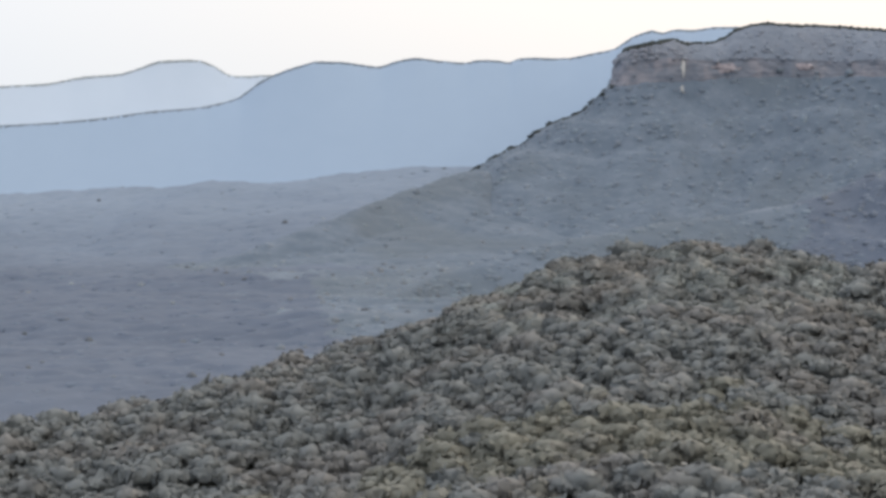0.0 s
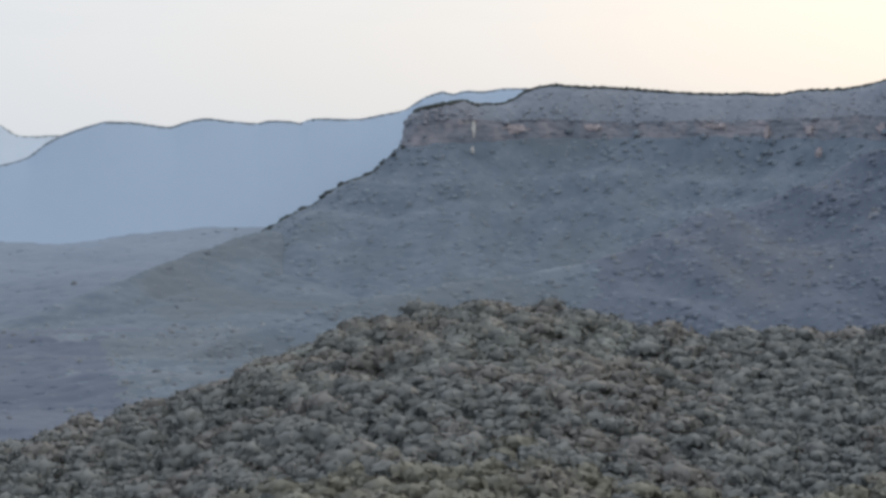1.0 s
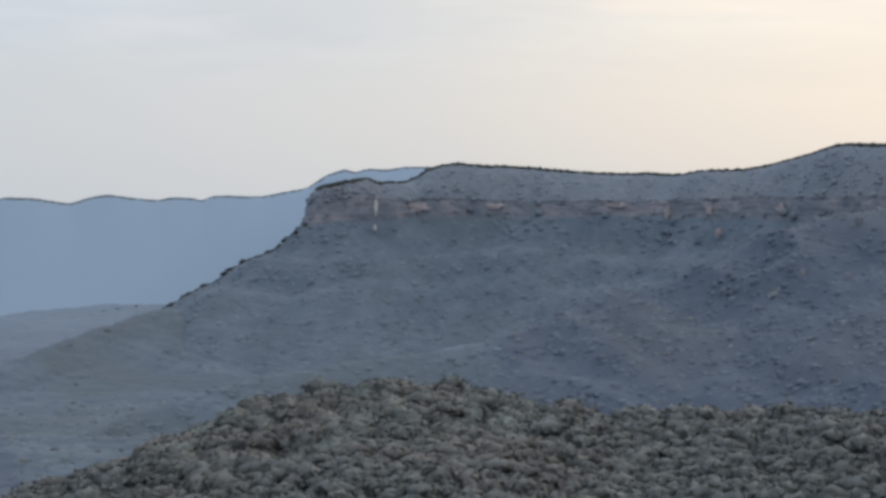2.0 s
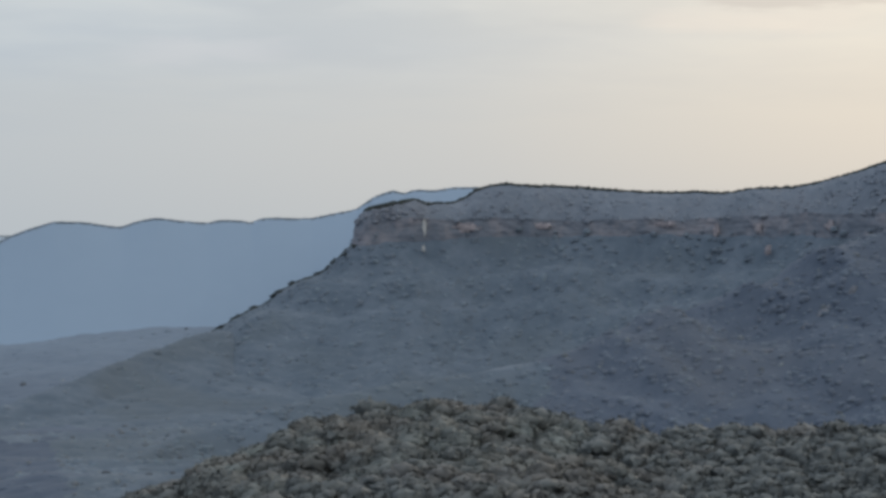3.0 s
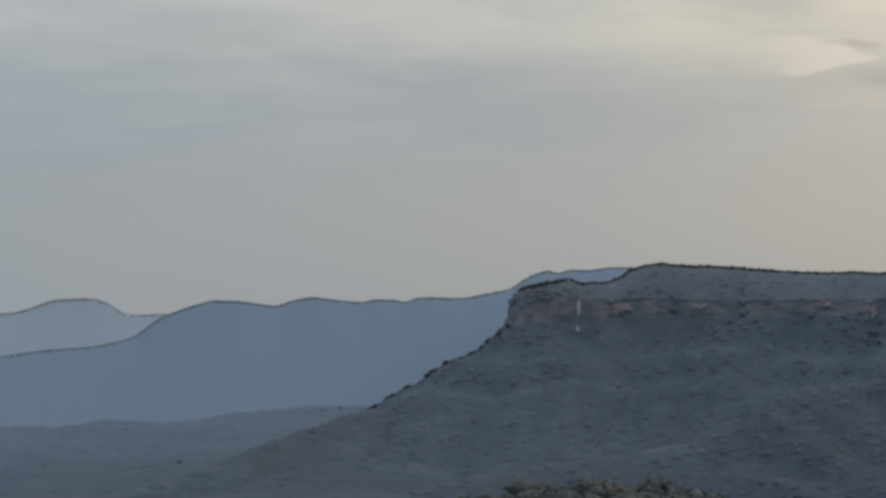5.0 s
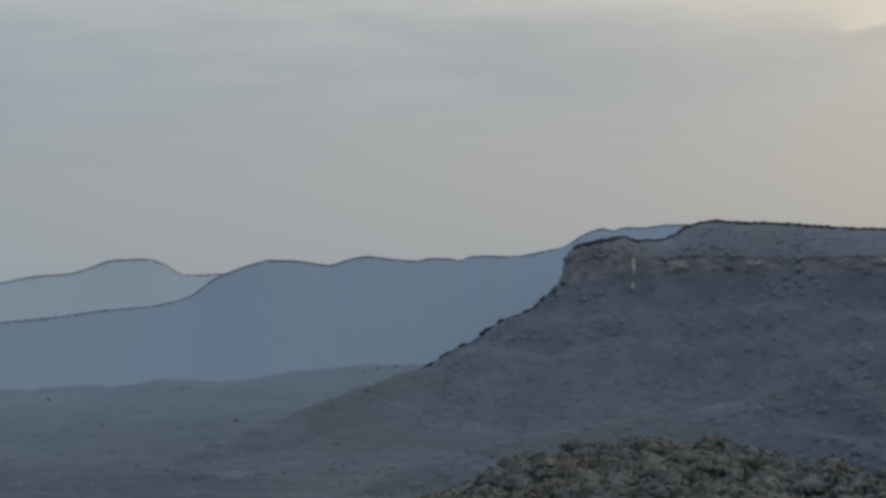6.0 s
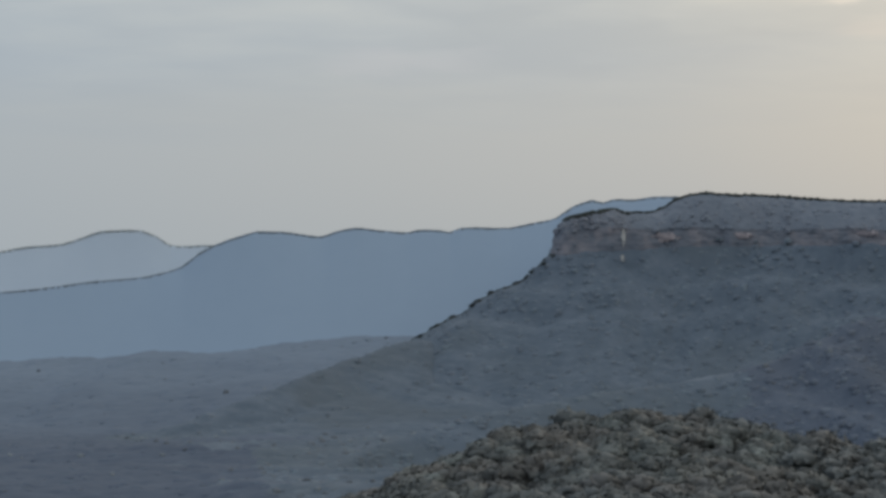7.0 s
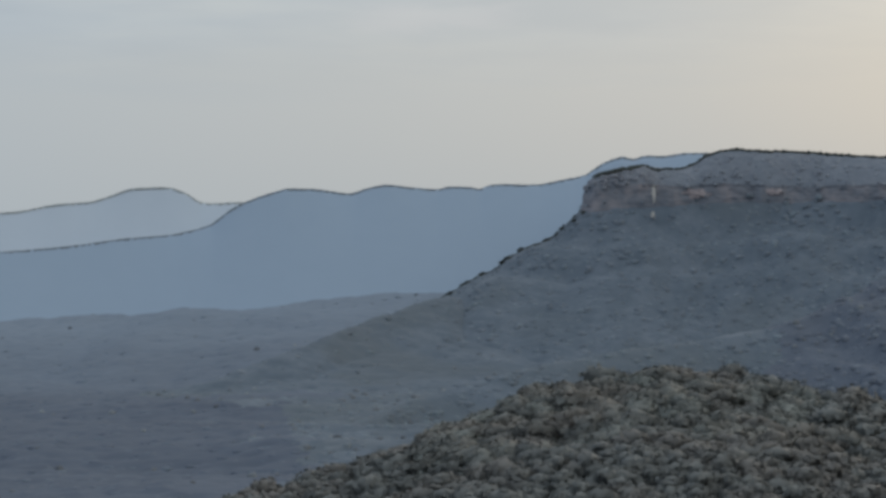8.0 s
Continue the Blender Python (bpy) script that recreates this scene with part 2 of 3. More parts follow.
M_CLIFF = surface("weathered_sandstone", (0.108, 0.128, 0.166), (0.132, 0.147, 0.182), (0.212, 0.204, 0.230), 0.014, 0.05, 0.92, 0.5, 0.10)
M_SCAR = surface("bare_pale_sandstone", (0.194, 0.184, 0.205), (0.254, 0.232, 0.255), (0.334, 0.307, 0.324), 0.05, 0.2, 0.9, 0.5, 0.3)
M_OUTCROP = surface("lichened_sandstone", (0.098, 0.112, 0.142), (0.118, 0.130, 0.160), (0.146, 0.155, 0.182), 0.06, 0.3, 0.92, 0.6, 0.3)
M_PALE_SCAR = surface("fresh_pale_sandstone", (0.309, 0.317, 0.326), (0.391, 0.398, 0.405), (0.473, 0.479, 0.478), 0.05, 0.2, 0.9, 0.5, 0.3)
M_SINGLE_WOOD = surface("grey_gum_leaves", (0.060, 0.072, 0.091), (0.081, 0.095, 0.118), (0.106, 0.122, 0.144), 0.02, 0.2, 0.9, 0, 1, "island", (0.8, 1.9))
M_DARK_WOOD = surface("dark_gum_leaves", (0.024, 0.030, 0.033), (0.036, 0.043, 0.045), (0.050, 0.058, 0.058), 0.02, 0.3, 0.9, 0, 1, "island", (0.85, 1.15))
# Tones of the drawn edge lines, darker than the ranges behind them.
M_BLUE_EDGE = surface("blue_ridge_outline", (0.148, 0.178, 0.215), (0.158, 0.190, 0.228), (0.170, 0.202, 0.242), 0.01, 0.05, 1.0)
M_PALE_EDGE = surface("pale_range_outline", (0.263, 0.289, 0.307), (0.280, 0.307, 0.325), (0.297, 0.324, 0.343), 0.01, 0.05, 1.0)
# Distance haze on both ranges: bluish base colour plus a faint glow.
M_BLUE = surface("hazed_blue_range", (0.191, 0.254, 0.342), (0.195, 0.258, 0.347), (0.199, 0.263, 0.353), 0.0025, 0.02, 1.0, 0.1, 0.03, glow=((0.408, 0.503, 0.636), 0.06))
M_PALE = surface("hazed_pale_range", (0.277, 0.330, 0.398), (0.288, 0.342, 0.411), (0.299, 0.354, 0.424), 0.002, 0.015, 1.0, glow=((0.679, 0.774, 0.906), 0.08))


# ---------------------------------------------------------------- geometry helpers
def part(name, verts, faces, material, parent=None, label="", smooth=True):
    """Links a mesh as one object, under its parent."""
    me = bpy.data.meshes.new(name)
    me.from_pydata(verts, [], faces)
    me.materials.append(material)
    if smooth:
        me.shade_smooth()
    ob = new(name, me)
    if parent:
        ob.parent = parent
    if label:
        ob["label"] = label
    return ob


def bulk(name, verts, tris, material):
    """A large triangle mesh from arrays."""
    me = bpy.data.meshes.new(name)
    me.vertices.add(len(verts))
    me.vertices.foreach_set("co", np.asarray(verts, np.float32).ravel())
    k = len(tris)
    me.loops.add(3 * k)
    me.loops.foreach_set("vertex_index", np.asarray(tris, np.int32).ravel())
    me.polygons.add(k)
    me.polygons.foreach_set("loop_start", np.arange(0, 3 * k, 3, dtype=np.int32))
    me.polygons.foreach_set("use_smooth", np.ones(k, bool))
    me.update(calc_edges=True)
    me.materials.append(material)
    return new(name, me)


def sheet_faces(rows, cols):
    i = np.arange(rows - 1)[:, None] * cols + np.arange(cols - 1)[None, :]
    i = i.ravel()
    return np.concatenate([np.stack([i, i + 1, i + cols + 1], 1), np.stack([i, i + cols + 1, i + cols], 1)])


def lattice(seed):
    return np.random.RandomState(seed).rand(256, 256)


def fuzz(x, y, size, seed, octaves=3):
    """Smooth noise from -1 to 1 over the plan; size in metres of the largest lumps."""
    total, gain, out = 0.0, 1.0, 0.0
    for k in range(octaves):
        g = lattice(seed + k)
        u, v = np.asarray(x) / size * 2 ** k + 37.3, np.asarray(y) / size * 2 ** k + 11.7
        i, j = np.floor(u).astype(int), np.floor(v).astype(int)
        a, b = u - i, v - j
        a, b = a * a * (3 - 2 * a), b * b * (3 - 2 * b)
        i, j, i1, j1 = i % 256, j % 256, (i + 1) % 256, (j + 1) % 256
        n = (g[i, j] * (1 - a) + g[i1, j] * a) * (1 - b) + (g[i, j1] * (1 - a) + g[i1, j1] * a) * b
        out, total, gain = out + gain * (2 * n - 1), total + gain, gain * 0.5
    return out / total


def curve(points, at):
    """A smooth line through (place, value) pairs."""
    p = np.array(points, float)
    x, v = p[:, 0], p[:, 1]
    slope = np.gradient(v, x)
    at = np.clip(at, x[0], x[-1])
    k = np.clip(np.searchsorted(x, at) - 1, 0, len(x) - 2)
    h = x[k + 1] - x[k]
    t = (at - x[k]) / h
    return ((2 * t ** 3 - 3 * t ** 2 + 1) * v[k] + (t ** 3 - 2 * t ** 2 + t) * h * slope[k]
            + (3 * t ** 2 - 2 * t ** 3) * v[k + 1] + (t ** 3 - t ** 2) * h * slope[k + 1])


def plan(rows):
    """Crest rows of (turn, rise, distance) as x, y, z columns."""
    a, e, d = np.radians(np.array(rows, float)[:, 0]), np.radians(np.array(rows, float)[:, 1]), np.array(rows, float)[:, 2]
    return d * np.tan(a), d, EYE[2] + d / np.cos(a) * np.tan(e)


# ---------------------------------------------------------------- the lie of the land
VALLEY = 30.0
TREE = 13.4
# crests: degrees to the right of the y axis, degrees above the horizon, metres away
NEAR_CREST = ((-26, -8.9, 760), (-17, -8.28, 820), (-13, -7.8, 880), (-10, -6.87, 930), (-7, -6.2, 980), (-4.35, -4.98, 1020), (-2, -4.26, 1050),
              (0.3, -4.04, 1060), (2.7, -4.3, 1060), (5.1, -4.66, 1060), (8.2, -4.66, 1040), (12.6, -4.52, 1000), (22, -4.2, 960))
FRONT_SPUR = ((-11, -6.6, 2350), (-8.6, -5.9, 2500), (-6.3, -5.0, 2700), (-3.7, -4.2, 2800), (-0.3, -3.64, 2900), (2, -3.32, 2960), (4.1, -2.88, 2990), (5.5, -2.25, 3020),
              (7.6, -1.63, 3060), (9, -1.03, 3080), (10.4, -0.25, 3080), (15, 0.6, 3000))
TOE = ((-30, -9.5, 2700), (-19, -7.2, 2900), (-15.5, -5.8, 3050), (-11.1, -4.33, 3250), (-9.8, -3.84, 3350), (-9.2, -3.61, 3400), (-8.1, -3.21, 3500), (-7.4, -2.94, 3600), (-6.6, -2.70, 3680),
       (-5.5, -2.33, 3800), (-4.6, -2.35, 3860), (-3, -4.2, 3900), (10, -5, 3900))
LOW_RIDGE = ((-30, -2.9, 3900), (-17, -2.84, 4050), (-15.8, -2.79, 4080), (-14.5, -2.71, 4100), (-13.0, -2.72, 4100), (-11.9, -2.53, 4100), (-9.95, -2.54, 4100), (-8.8, -2.40, 4120), (-7.5, -2.27, 4150),
             (-6, -2.23, 4180), (-5, -2.24, 4200), (0, -2.6, 4200))


def ridge_height(x, y, crest, front, back, drop=0.0):
    px, py, pz = plan(crest)
    cy, cz = curve(np.stack([px, py], 1), x), curve(np.stack([px, pz], 1), x) - drop
    s = y - cy
    slope = np.where(s < 0, front, back)
    return cz - slope * (np.sqrt(s * s + 20.0 ** 2) - 20.0)


def spur_ribs(x, y):
    """Rounded ribs and gullies that run down the spur's flank."""
    ribs = 1 - np.abs(fuzz(x + 0.55 * y, 0.35 * y - 0.2 * x, 105, 21, 2)) * 2.2
    return 6 * fuzz(x, y, 150, 23, 3) + np.where(np.asarray(x) > 60, np.clip((np.asarray(x) - 60) / 200, 0, 1), 0) * 20 * ribs


def toe_height(x, y):
    """The long foot that the table mountain's corner sends out into the valley."""
    return ridge_height(x, y, TOE, 0.29, 0.34, 7) + 3 * fuzz(x, y, 110, 27, 3)


def behind_toe(x, y):
    px, py, _ = plan(TOE)
    return y > curve(np.stack([px, py], 1), x) + 40


def ground_height(x, y):
    x, y = np.asarray(x, float), np.asarray(y, float)
    folds = 1 - 2.2 * np.abs(fuzz(0.4 * x + 0.25 * y, y, 260, 13, 2))
    z = VALLEY + 12 * fuzz(x, y, 380, 3, 3) + 15 * folds * np.clip((y - 1500) / 500, 0, 1) + np.maximum(0, 2500 - y) * 0.012
    z = np.maximum(z, ridge_height(x, y, LOW_RIDGE, 0.10, 0.35, 6) + 5 * fuzz(x, y, 120, 9, 2))
    spur = ridge_height(x, y, FRONT_SPUR, 0.46, 0.30, 6) + spur_ribs(x, y)
    z = np.maximum(z, np.maximum(spur, toe_height(x, y)))
    hill = ridge_height(x, y, NEAR_CREST, 0.10, 0.42, TREE) + 3.5 * fuzz(x, y, 70, 33, 2)
    z = np.maximum(z, hill)
    # the rock platform of the lookout and the drop below it
    ledge = np.interp(y, (-4800, -300, 4, 14, 60, 200, 420, 640), (240, 298.2, 298.4, 270, 215, 165, 130, 60))
    return np.where(y < 640, np.maximum(np.minimum(z, 260), ledge), z)


def on_foot(x, y, z):
    """Where the spur and the mountain's foot rise out of the valley."""
    wave = fuzz(x, y, 170, 181, 4)
    spur = ridge_height(x, y, FRONT_SPUR, 0.46, 0.30, 6) + spur_ribs(x, y)
    on = (spur > z - 22 - 24 * wave) | (toe_height(x, y) > z - 20 - 20 * wave) | (np.degrees(np.arctan2(x, np.maximum(y, 1))) > -9.5 + 3.5 * wave)
    return on & ~behind_toe(x, y)


def on_spur(x, y, z):
    spur = ridge_height(x, y, FRONT_SPUR, 0.46, 0.30, 6) + spur_ribs(x, y)
    return (x > 140 + 110 * fuzz(x, y, 130, 191, 4)) & (spur > z - 16)


def canopy(x, y, gap, seed):
    """Domed tree crowns about gap metres apart with creases between them, from 0 to about 1."""
    g, w, t = lattice(seed), lattice(seed + 1), lattice(seed + 2)
    u, v = np.asarray(x) / gap + 91.0, np.asarray(y) / gap + 17.0
    i, j = np.floor(u).astype(int), np.floor(v).astype(int)
    out = np.zeros_like(u)
    for di in (-1, 0, 1):
        for dj in (-1, 0, 1):
            a, b = (i + di) % 256, (j + dj) % 256
            d = np.hypot(i + di + 0.1 + 0.8 * g[a, b] - u, j + dj + 0.1 + 0.8 * w[a, b] - v)
            tall, wide = 0.45 + 0.6 * t[a, b], 0.62 + 0.35 * w[b, a]
            out = np.maximum(out, tall * np.sqrt(np.clip(1 - (d / wide) ** 2, 0, 1)))
    return out


def ground_sheet():
    xs = np.concatenate([np.linspace(-4800, -1480, 40), np.arange(-1440, 800, 8.0), np.linspace(850, 4800, 50)])
    ys = np.concatenate([np.linspace(-4800, -300, 30), np.linspace(-280, 0, 14), np.linspace(3, 60, 12), np.linspace(70, 1780, 90),
                         np.arange(1790, 3300, 8.0), np.arange(3300, 4260, 8.0), np.linspace(4270, 4990, 20)])
    x, y = np.meshgrid(xs, ys)
    z = ground_height(x, y)
    z = z + np.where(y > 1300, 6.0 * canopy(x, y, 21, 43), 0)
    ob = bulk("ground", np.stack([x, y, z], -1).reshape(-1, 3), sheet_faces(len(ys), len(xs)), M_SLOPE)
    ob.data.materials.append(M_FLOOR)
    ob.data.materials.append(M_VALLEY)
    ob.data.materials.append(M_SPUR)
    # the near hill has dark forest floor, the spur and the mountain's foot bluish bush, the valley bush fading to
    # painted haze
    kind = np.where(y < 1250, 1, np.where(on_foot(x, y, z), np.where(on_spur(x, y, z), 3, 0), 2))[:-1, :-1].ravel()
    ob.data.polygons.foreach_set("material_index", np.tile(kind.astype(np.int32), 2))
    tagged(ob, "forested valley floor and hills of grey-green bush", "ground", kind="structure")


ground_sheet()


# ---------------------------------------------------------------- distant ranges
BLUE_CREST = ((-40, -1.25), (-25, -1.2), (-17, -1.15), (-15.77, -1.09), (-14.4, -0.97), (-13.3, -0.82), (-11.9, -0.70), (-11.05, -0.46), (-10.55, -0.08), (-10.2, 0.09), (-9.77, 0.25),
              (-9.2, 0.41), (-8.5, 0.40), (-7.55, 0.29), (-7.15, 0.42), (-6.68, 0.50), (-6.1, 0.43), (-5.4, 0.38), (-5.1, 0.44), (-4.55, 0.42), (-4.36, 0.38), (-4.1, 0.47), (-2.82, 0.49),
              (-2.26, 0.60), (-1.69, 0.72), (-1.26, 1.00), (-0.78, 1.17), (-0.48, 1.11), (-0.27, 1.18), (0.29, 1.18), (0.72, 1.24), (1.3, 1.25), (2.5, 1.2), (6, 0.6), (20, 0.4))
PALE_CREST = ((-40, -0.3), (-25, -0.2), (-17, -0.18), (-15.76, -0.11), (-14.94, 0.05), (-13.97, 0.13), (-13.48, 0.29), (-13.13, 0.42), (-12.86, 0.45), (-12.02, 0.44), (-11.74, 0.33),
              (-11.36, 0.09), (-10.4, 0.08), (-6, 0.05), (10, 0.0), (20, 0.0))


def distant_range(name, crest, far, slope, material, seed, label):
    """A long ridge with even flanks; crest rows of (turn, rise)."""
    turn = np.concatenate([np.linspace(crest[0][0], -18, 60), np.linspace(-17.95, 4, 420), np.linspace(4.2, crest[-1][0], 50)])
    rise = np.interp(turn, *np.array(crest).T)
    smooth = curve(crest, turn)
    rise = 0.5 * rise + 0.5 * smooth
    x = far * np.radians(turn)
    top = EYE[2] + far * np.tan(np.radians(rise)) + 1.2 * fuzz(x, 0 * x, 26, seed + 5, 2)
    even = np.convolve(np.pad(top, 60, "edge"), np.hanning(121) / np.hanning(121).sum(), "valid")
    steps = np.concatenate([np.linspace(-1, 0, 30), np.linspace(0.05, 0.5, 8)])
    rows = []
    for s in steps:
        high = even - (even - (VALLEY - 60)) * abs(s) ** 1.1 + (top - even) * (1 - abs(s)) ** 4
        away = np.sign(s) * (even - (VALLEY - 60)) * abs(s) ** 1.1 / slope
        r = far + away * 0.62
        rows.append(np.stack([r * np.sin(np.radians(turn)), r * np.cos(np.radians(turn)), high], -1))
    v = np.array(rows)
    ob = bulk(name, v.reshape(-1, 3), sheet_faces(len(steps), len(turn)), material)
    return tagged(ob, label, "mountain range", kind="structure")


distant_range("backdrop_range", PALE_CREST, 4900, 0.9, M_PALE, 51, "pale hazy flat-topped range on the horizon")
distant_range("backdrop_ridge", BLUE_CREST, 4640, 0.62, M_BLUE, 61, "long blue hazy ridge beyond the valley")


# ---------------------------------------------------------------- the table mountain
RIM = ((40, 4700), (-40, 4480), (-95, 4280), (-118, 4120), (-122, 4040), (-108, 4000), (-70, 3985), (0, 3990), (100, 4000), (260, 3975), (400, 3925),
       (540, 3830), (640, 3700), (720, 3560), (790, 3400), (880, 3260), (1050, 3120), (1350, 3000))
SKY_TOP = ((-1.75, 0.45), (-1.62, 0.50), (-1.48, 0.64), (-0.98, 0.82), (-0.5, 0.92), (-0.2, 0.95), (0.02, 0.85), (0.36, 0.87), (0.64, 0.86), (1.0, 0.98), (1.35, 1.19), (1.84, 1.32), (2.6, 1.29), (3.9, 1.24),
           (4.7, 1.17), (6.1, 1.10), (7.0, 1.11), (7.7, 1.09), (8.0, 1.15), (9.5, 1.25), (10.37, 1.46), (10.92, 1.62), (11.47, 1.80), (12.7, 1.83), (25, 2.3))
# metres out from the cliff's foot, metres below the camera
TALUS = ((0, 12), (16, 28), (40, 53), (62, 67), (88, 71), (116, 85), (146, 113), (186, 126), (226, 146), (262, 164), (388, 210), (527, 264), (640, 300), (700, 330))


def smooth_line(points, step):
    p = np.array(points, float)
    for _ in range(4):
        q = np.empty((2 * len(p) - 2, 2))
        q[0::2], q[1::2] = 0.75 * p[:-1] + 0.25 * p[1:], 0.25 * p[:-1] + 0.75 * p[1:]
        p = np.concatenate([p[:1], q, p[-1:]])
    d = np.concatenate([[0], np.cumsum(np.hypot(*np.diff(p, axis=0).T))])
    u = np.arange(0, d[-1], step)
    return np.stack([np.interp(u, d, p[:, 0]), np.interp(u, d, p[:, 1])], 1), u


LINE, ALONG = smooth_line(RIM, 4.0)
T_ = np.gradient(LINE, axis=0)
T_ /= np.hypot(*T_.T)[:, None]
OUT = np.stack([T_[:, 1], -T_[:, 0]], 1)       # to the right of the way along the rim: outwards
if OUT[len(OUT) // 2, 1] > 0:
    OUT = -OUT
# the corner's directions fan out evenly
for _ in range(45):
    OUT[1:-1] = 0.25 * OUT[:-2] + 0.5 * OUT[1:-1] + 0.25 * OUT[2:]
OUT /= np.hypot(*OUT.T)[:, None]
FLUTE = 9 * fuzz(ALONG, 0 * ALONG, 70, 71, 2) + 4 * fuzz(ALONG, 0 * ALONG, 18, 75, 2)
TURN = np.degrees(np.arctan2(LINE[:, 0], LINE[:, 1]))
FARNESS = np.hypot(*LINE.T)
INSET = np.interp(TURN, (-1.6, -0.5, 1.5, 3), (20, 28, 60, 75))      # from the rim to the plateau's brow
BROW = LINE - OUT * INSET[:, None]
TOP = EYE[2] + np.hypot(*BROW.T) * np.tan(np.radians(curve(SKY_TOP, np.degrees(np.arctan2(BROW[:, 0], BROW[:, 1]))))) - 2.0
LIP = EYE[2] + FARNESS * np.tan(np.radians(np.interp(TURN, (-1.8, -1.5, 0, 6, 9, 13), (0.36, 0.42, 0.46, 0.44, 0.52, 0.6))))
LIP = LIP + 5 * fuzz(ALONG, 0 * ALONG + 9, 60, 141, 3)
LIP = np.minimum(LIP, TOP - 6)
FOOT = EYE[2] + FARNESS * np.tan(np.radians(np.interp(TURN, (-1.8, 0, 2, 7, 10, 13), (-0.2, -0.02, 0.04, 0.08, 0.02, -0.05)))) + 7 * fuzz(ALONG, 0 * ALONG + 5, 75, 151, 3)


def talus_height(o, k):
    """Height of the slope o metres out from the cliff at rim sample k."""
    base = EYE[2] - curve(TALUS, o)
    return base + (FOOT[k] - (EYE[2] - 12)) * np.clip(1 - o / 420, 0, 1)


def table_mountain():
    mesa = tagged(new("table_mountain"), "flat-topped sandstone mountain with wooded slopes", "mountain", kind="structure")
    k = np.arange(len(LINE))

    def sheet(name, rows, material, label):
        v = np.array(rows)
        ob = bulk(name, v.reshape(-1, 3), sheet_faces(v.shape[0], v.shape[1]), material)
        ob.parent = mesa
        ob["label"] = label

    def row(off, z):
        p = LINE + OUT * np.asarray(off)[..., None] if np.ndim(off) else LINE + OUT * off
        return np.stack([p[:, 0], p[:, 1], z + 0 * p[:, 0]], -1)

    cap = []
    for s in np.linspace(0, 1, 24):
        off = -INSET * (1 - s) + FLUTE * s
        z = TOP + (LIP - TOP) * s ** 1.6 + 3.2 * (canopy(LINE[:, 0], LINE[:, 1] + 75 * s, 11.0, 81) - 0.5) * min(1, 4 * (1 - s))
        cap.append(row(off, z))
    back = [row(-INSET - 140 * s, TOP - 12 * s) for s in (1.0, 0.5)]
    sheet("plateau", back + cap, M_LIT_CAP, "bush-covered plateau edge")
    cliff = []
    for s in np.linspace(0, 1, 26):
        ledge = 3.0 * math.floor(s * 5) / 5 + 5 * s
        rough = 3.2 * fuzz(ALONG, ALONG * 0 + s * 60, 16, 91, 3) * min(1, 6 * s * (1 - s) + 0.1)
        cliff.append(row(FLUTE * (1 - 0.4 * s) + ledge * 1.25 + rough, LIP + (FOOT - 8 - LIP) * s))
    sheet("cliff", cliff, M_CLIFF, "weathered pinkish sandstone cliff band")
    slope = []
    for o in np.concatenate([np.linspace(-4, 60, 16), np.arange(64, 620, 4.0)]):
        p = LINE + OUT * (o + 10)
        o = max(o, 0.0) if o > -4 else -4.0
        ribs = np.clip(o / 90, 0, 1) * (24 * fuzz(p[:, 0], p[:, 1] * 0.45, 130, 101, 3)) + 4.5 * canopy(p[:, 0], p[:, 1], 16, 47)
        slope.append(row(o + 10.0 + FLUTE * 0.6 * max(0, 1 - o / 60), talus_height(max(o, 0), k) + ribs - 5))
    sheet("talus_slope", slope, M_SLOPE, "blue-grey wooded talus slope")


table_mountain()


# ---------------------------------------------------------------- trees
def blob(level):
    bm = bmesh.new()
    bmesh.ops.create_icosphere(bm, subdivisions=level, radius=1.0)
    bm.verts.ensure_lookup_table()
    v = np.array([q.co[:] for q in bm.verts])
    f = np.array([[q.index for q in face.verts] for face in bm.faces])
    bm.free()
    return v, f


BLOB_1 = blob(1)


def spray(rng, at, up, jitter, w, l):
    """A drooping spray of leaves: four corners round a point."""
    up = up / np.linalg.norm(up) + jitter * rng.randn(3)
    up /= np.linalg.norm(up)
    side = np.cross(up, rng.randn(3))
    side /= np.linalg.norm(side)
    fore = np.cross(up, side)
    return np.array([at - fore * l, at + side * w - up * 0.12 * l, at + fore * l - up * 0.2 * l, at - side * w - up * 0.12 * l])


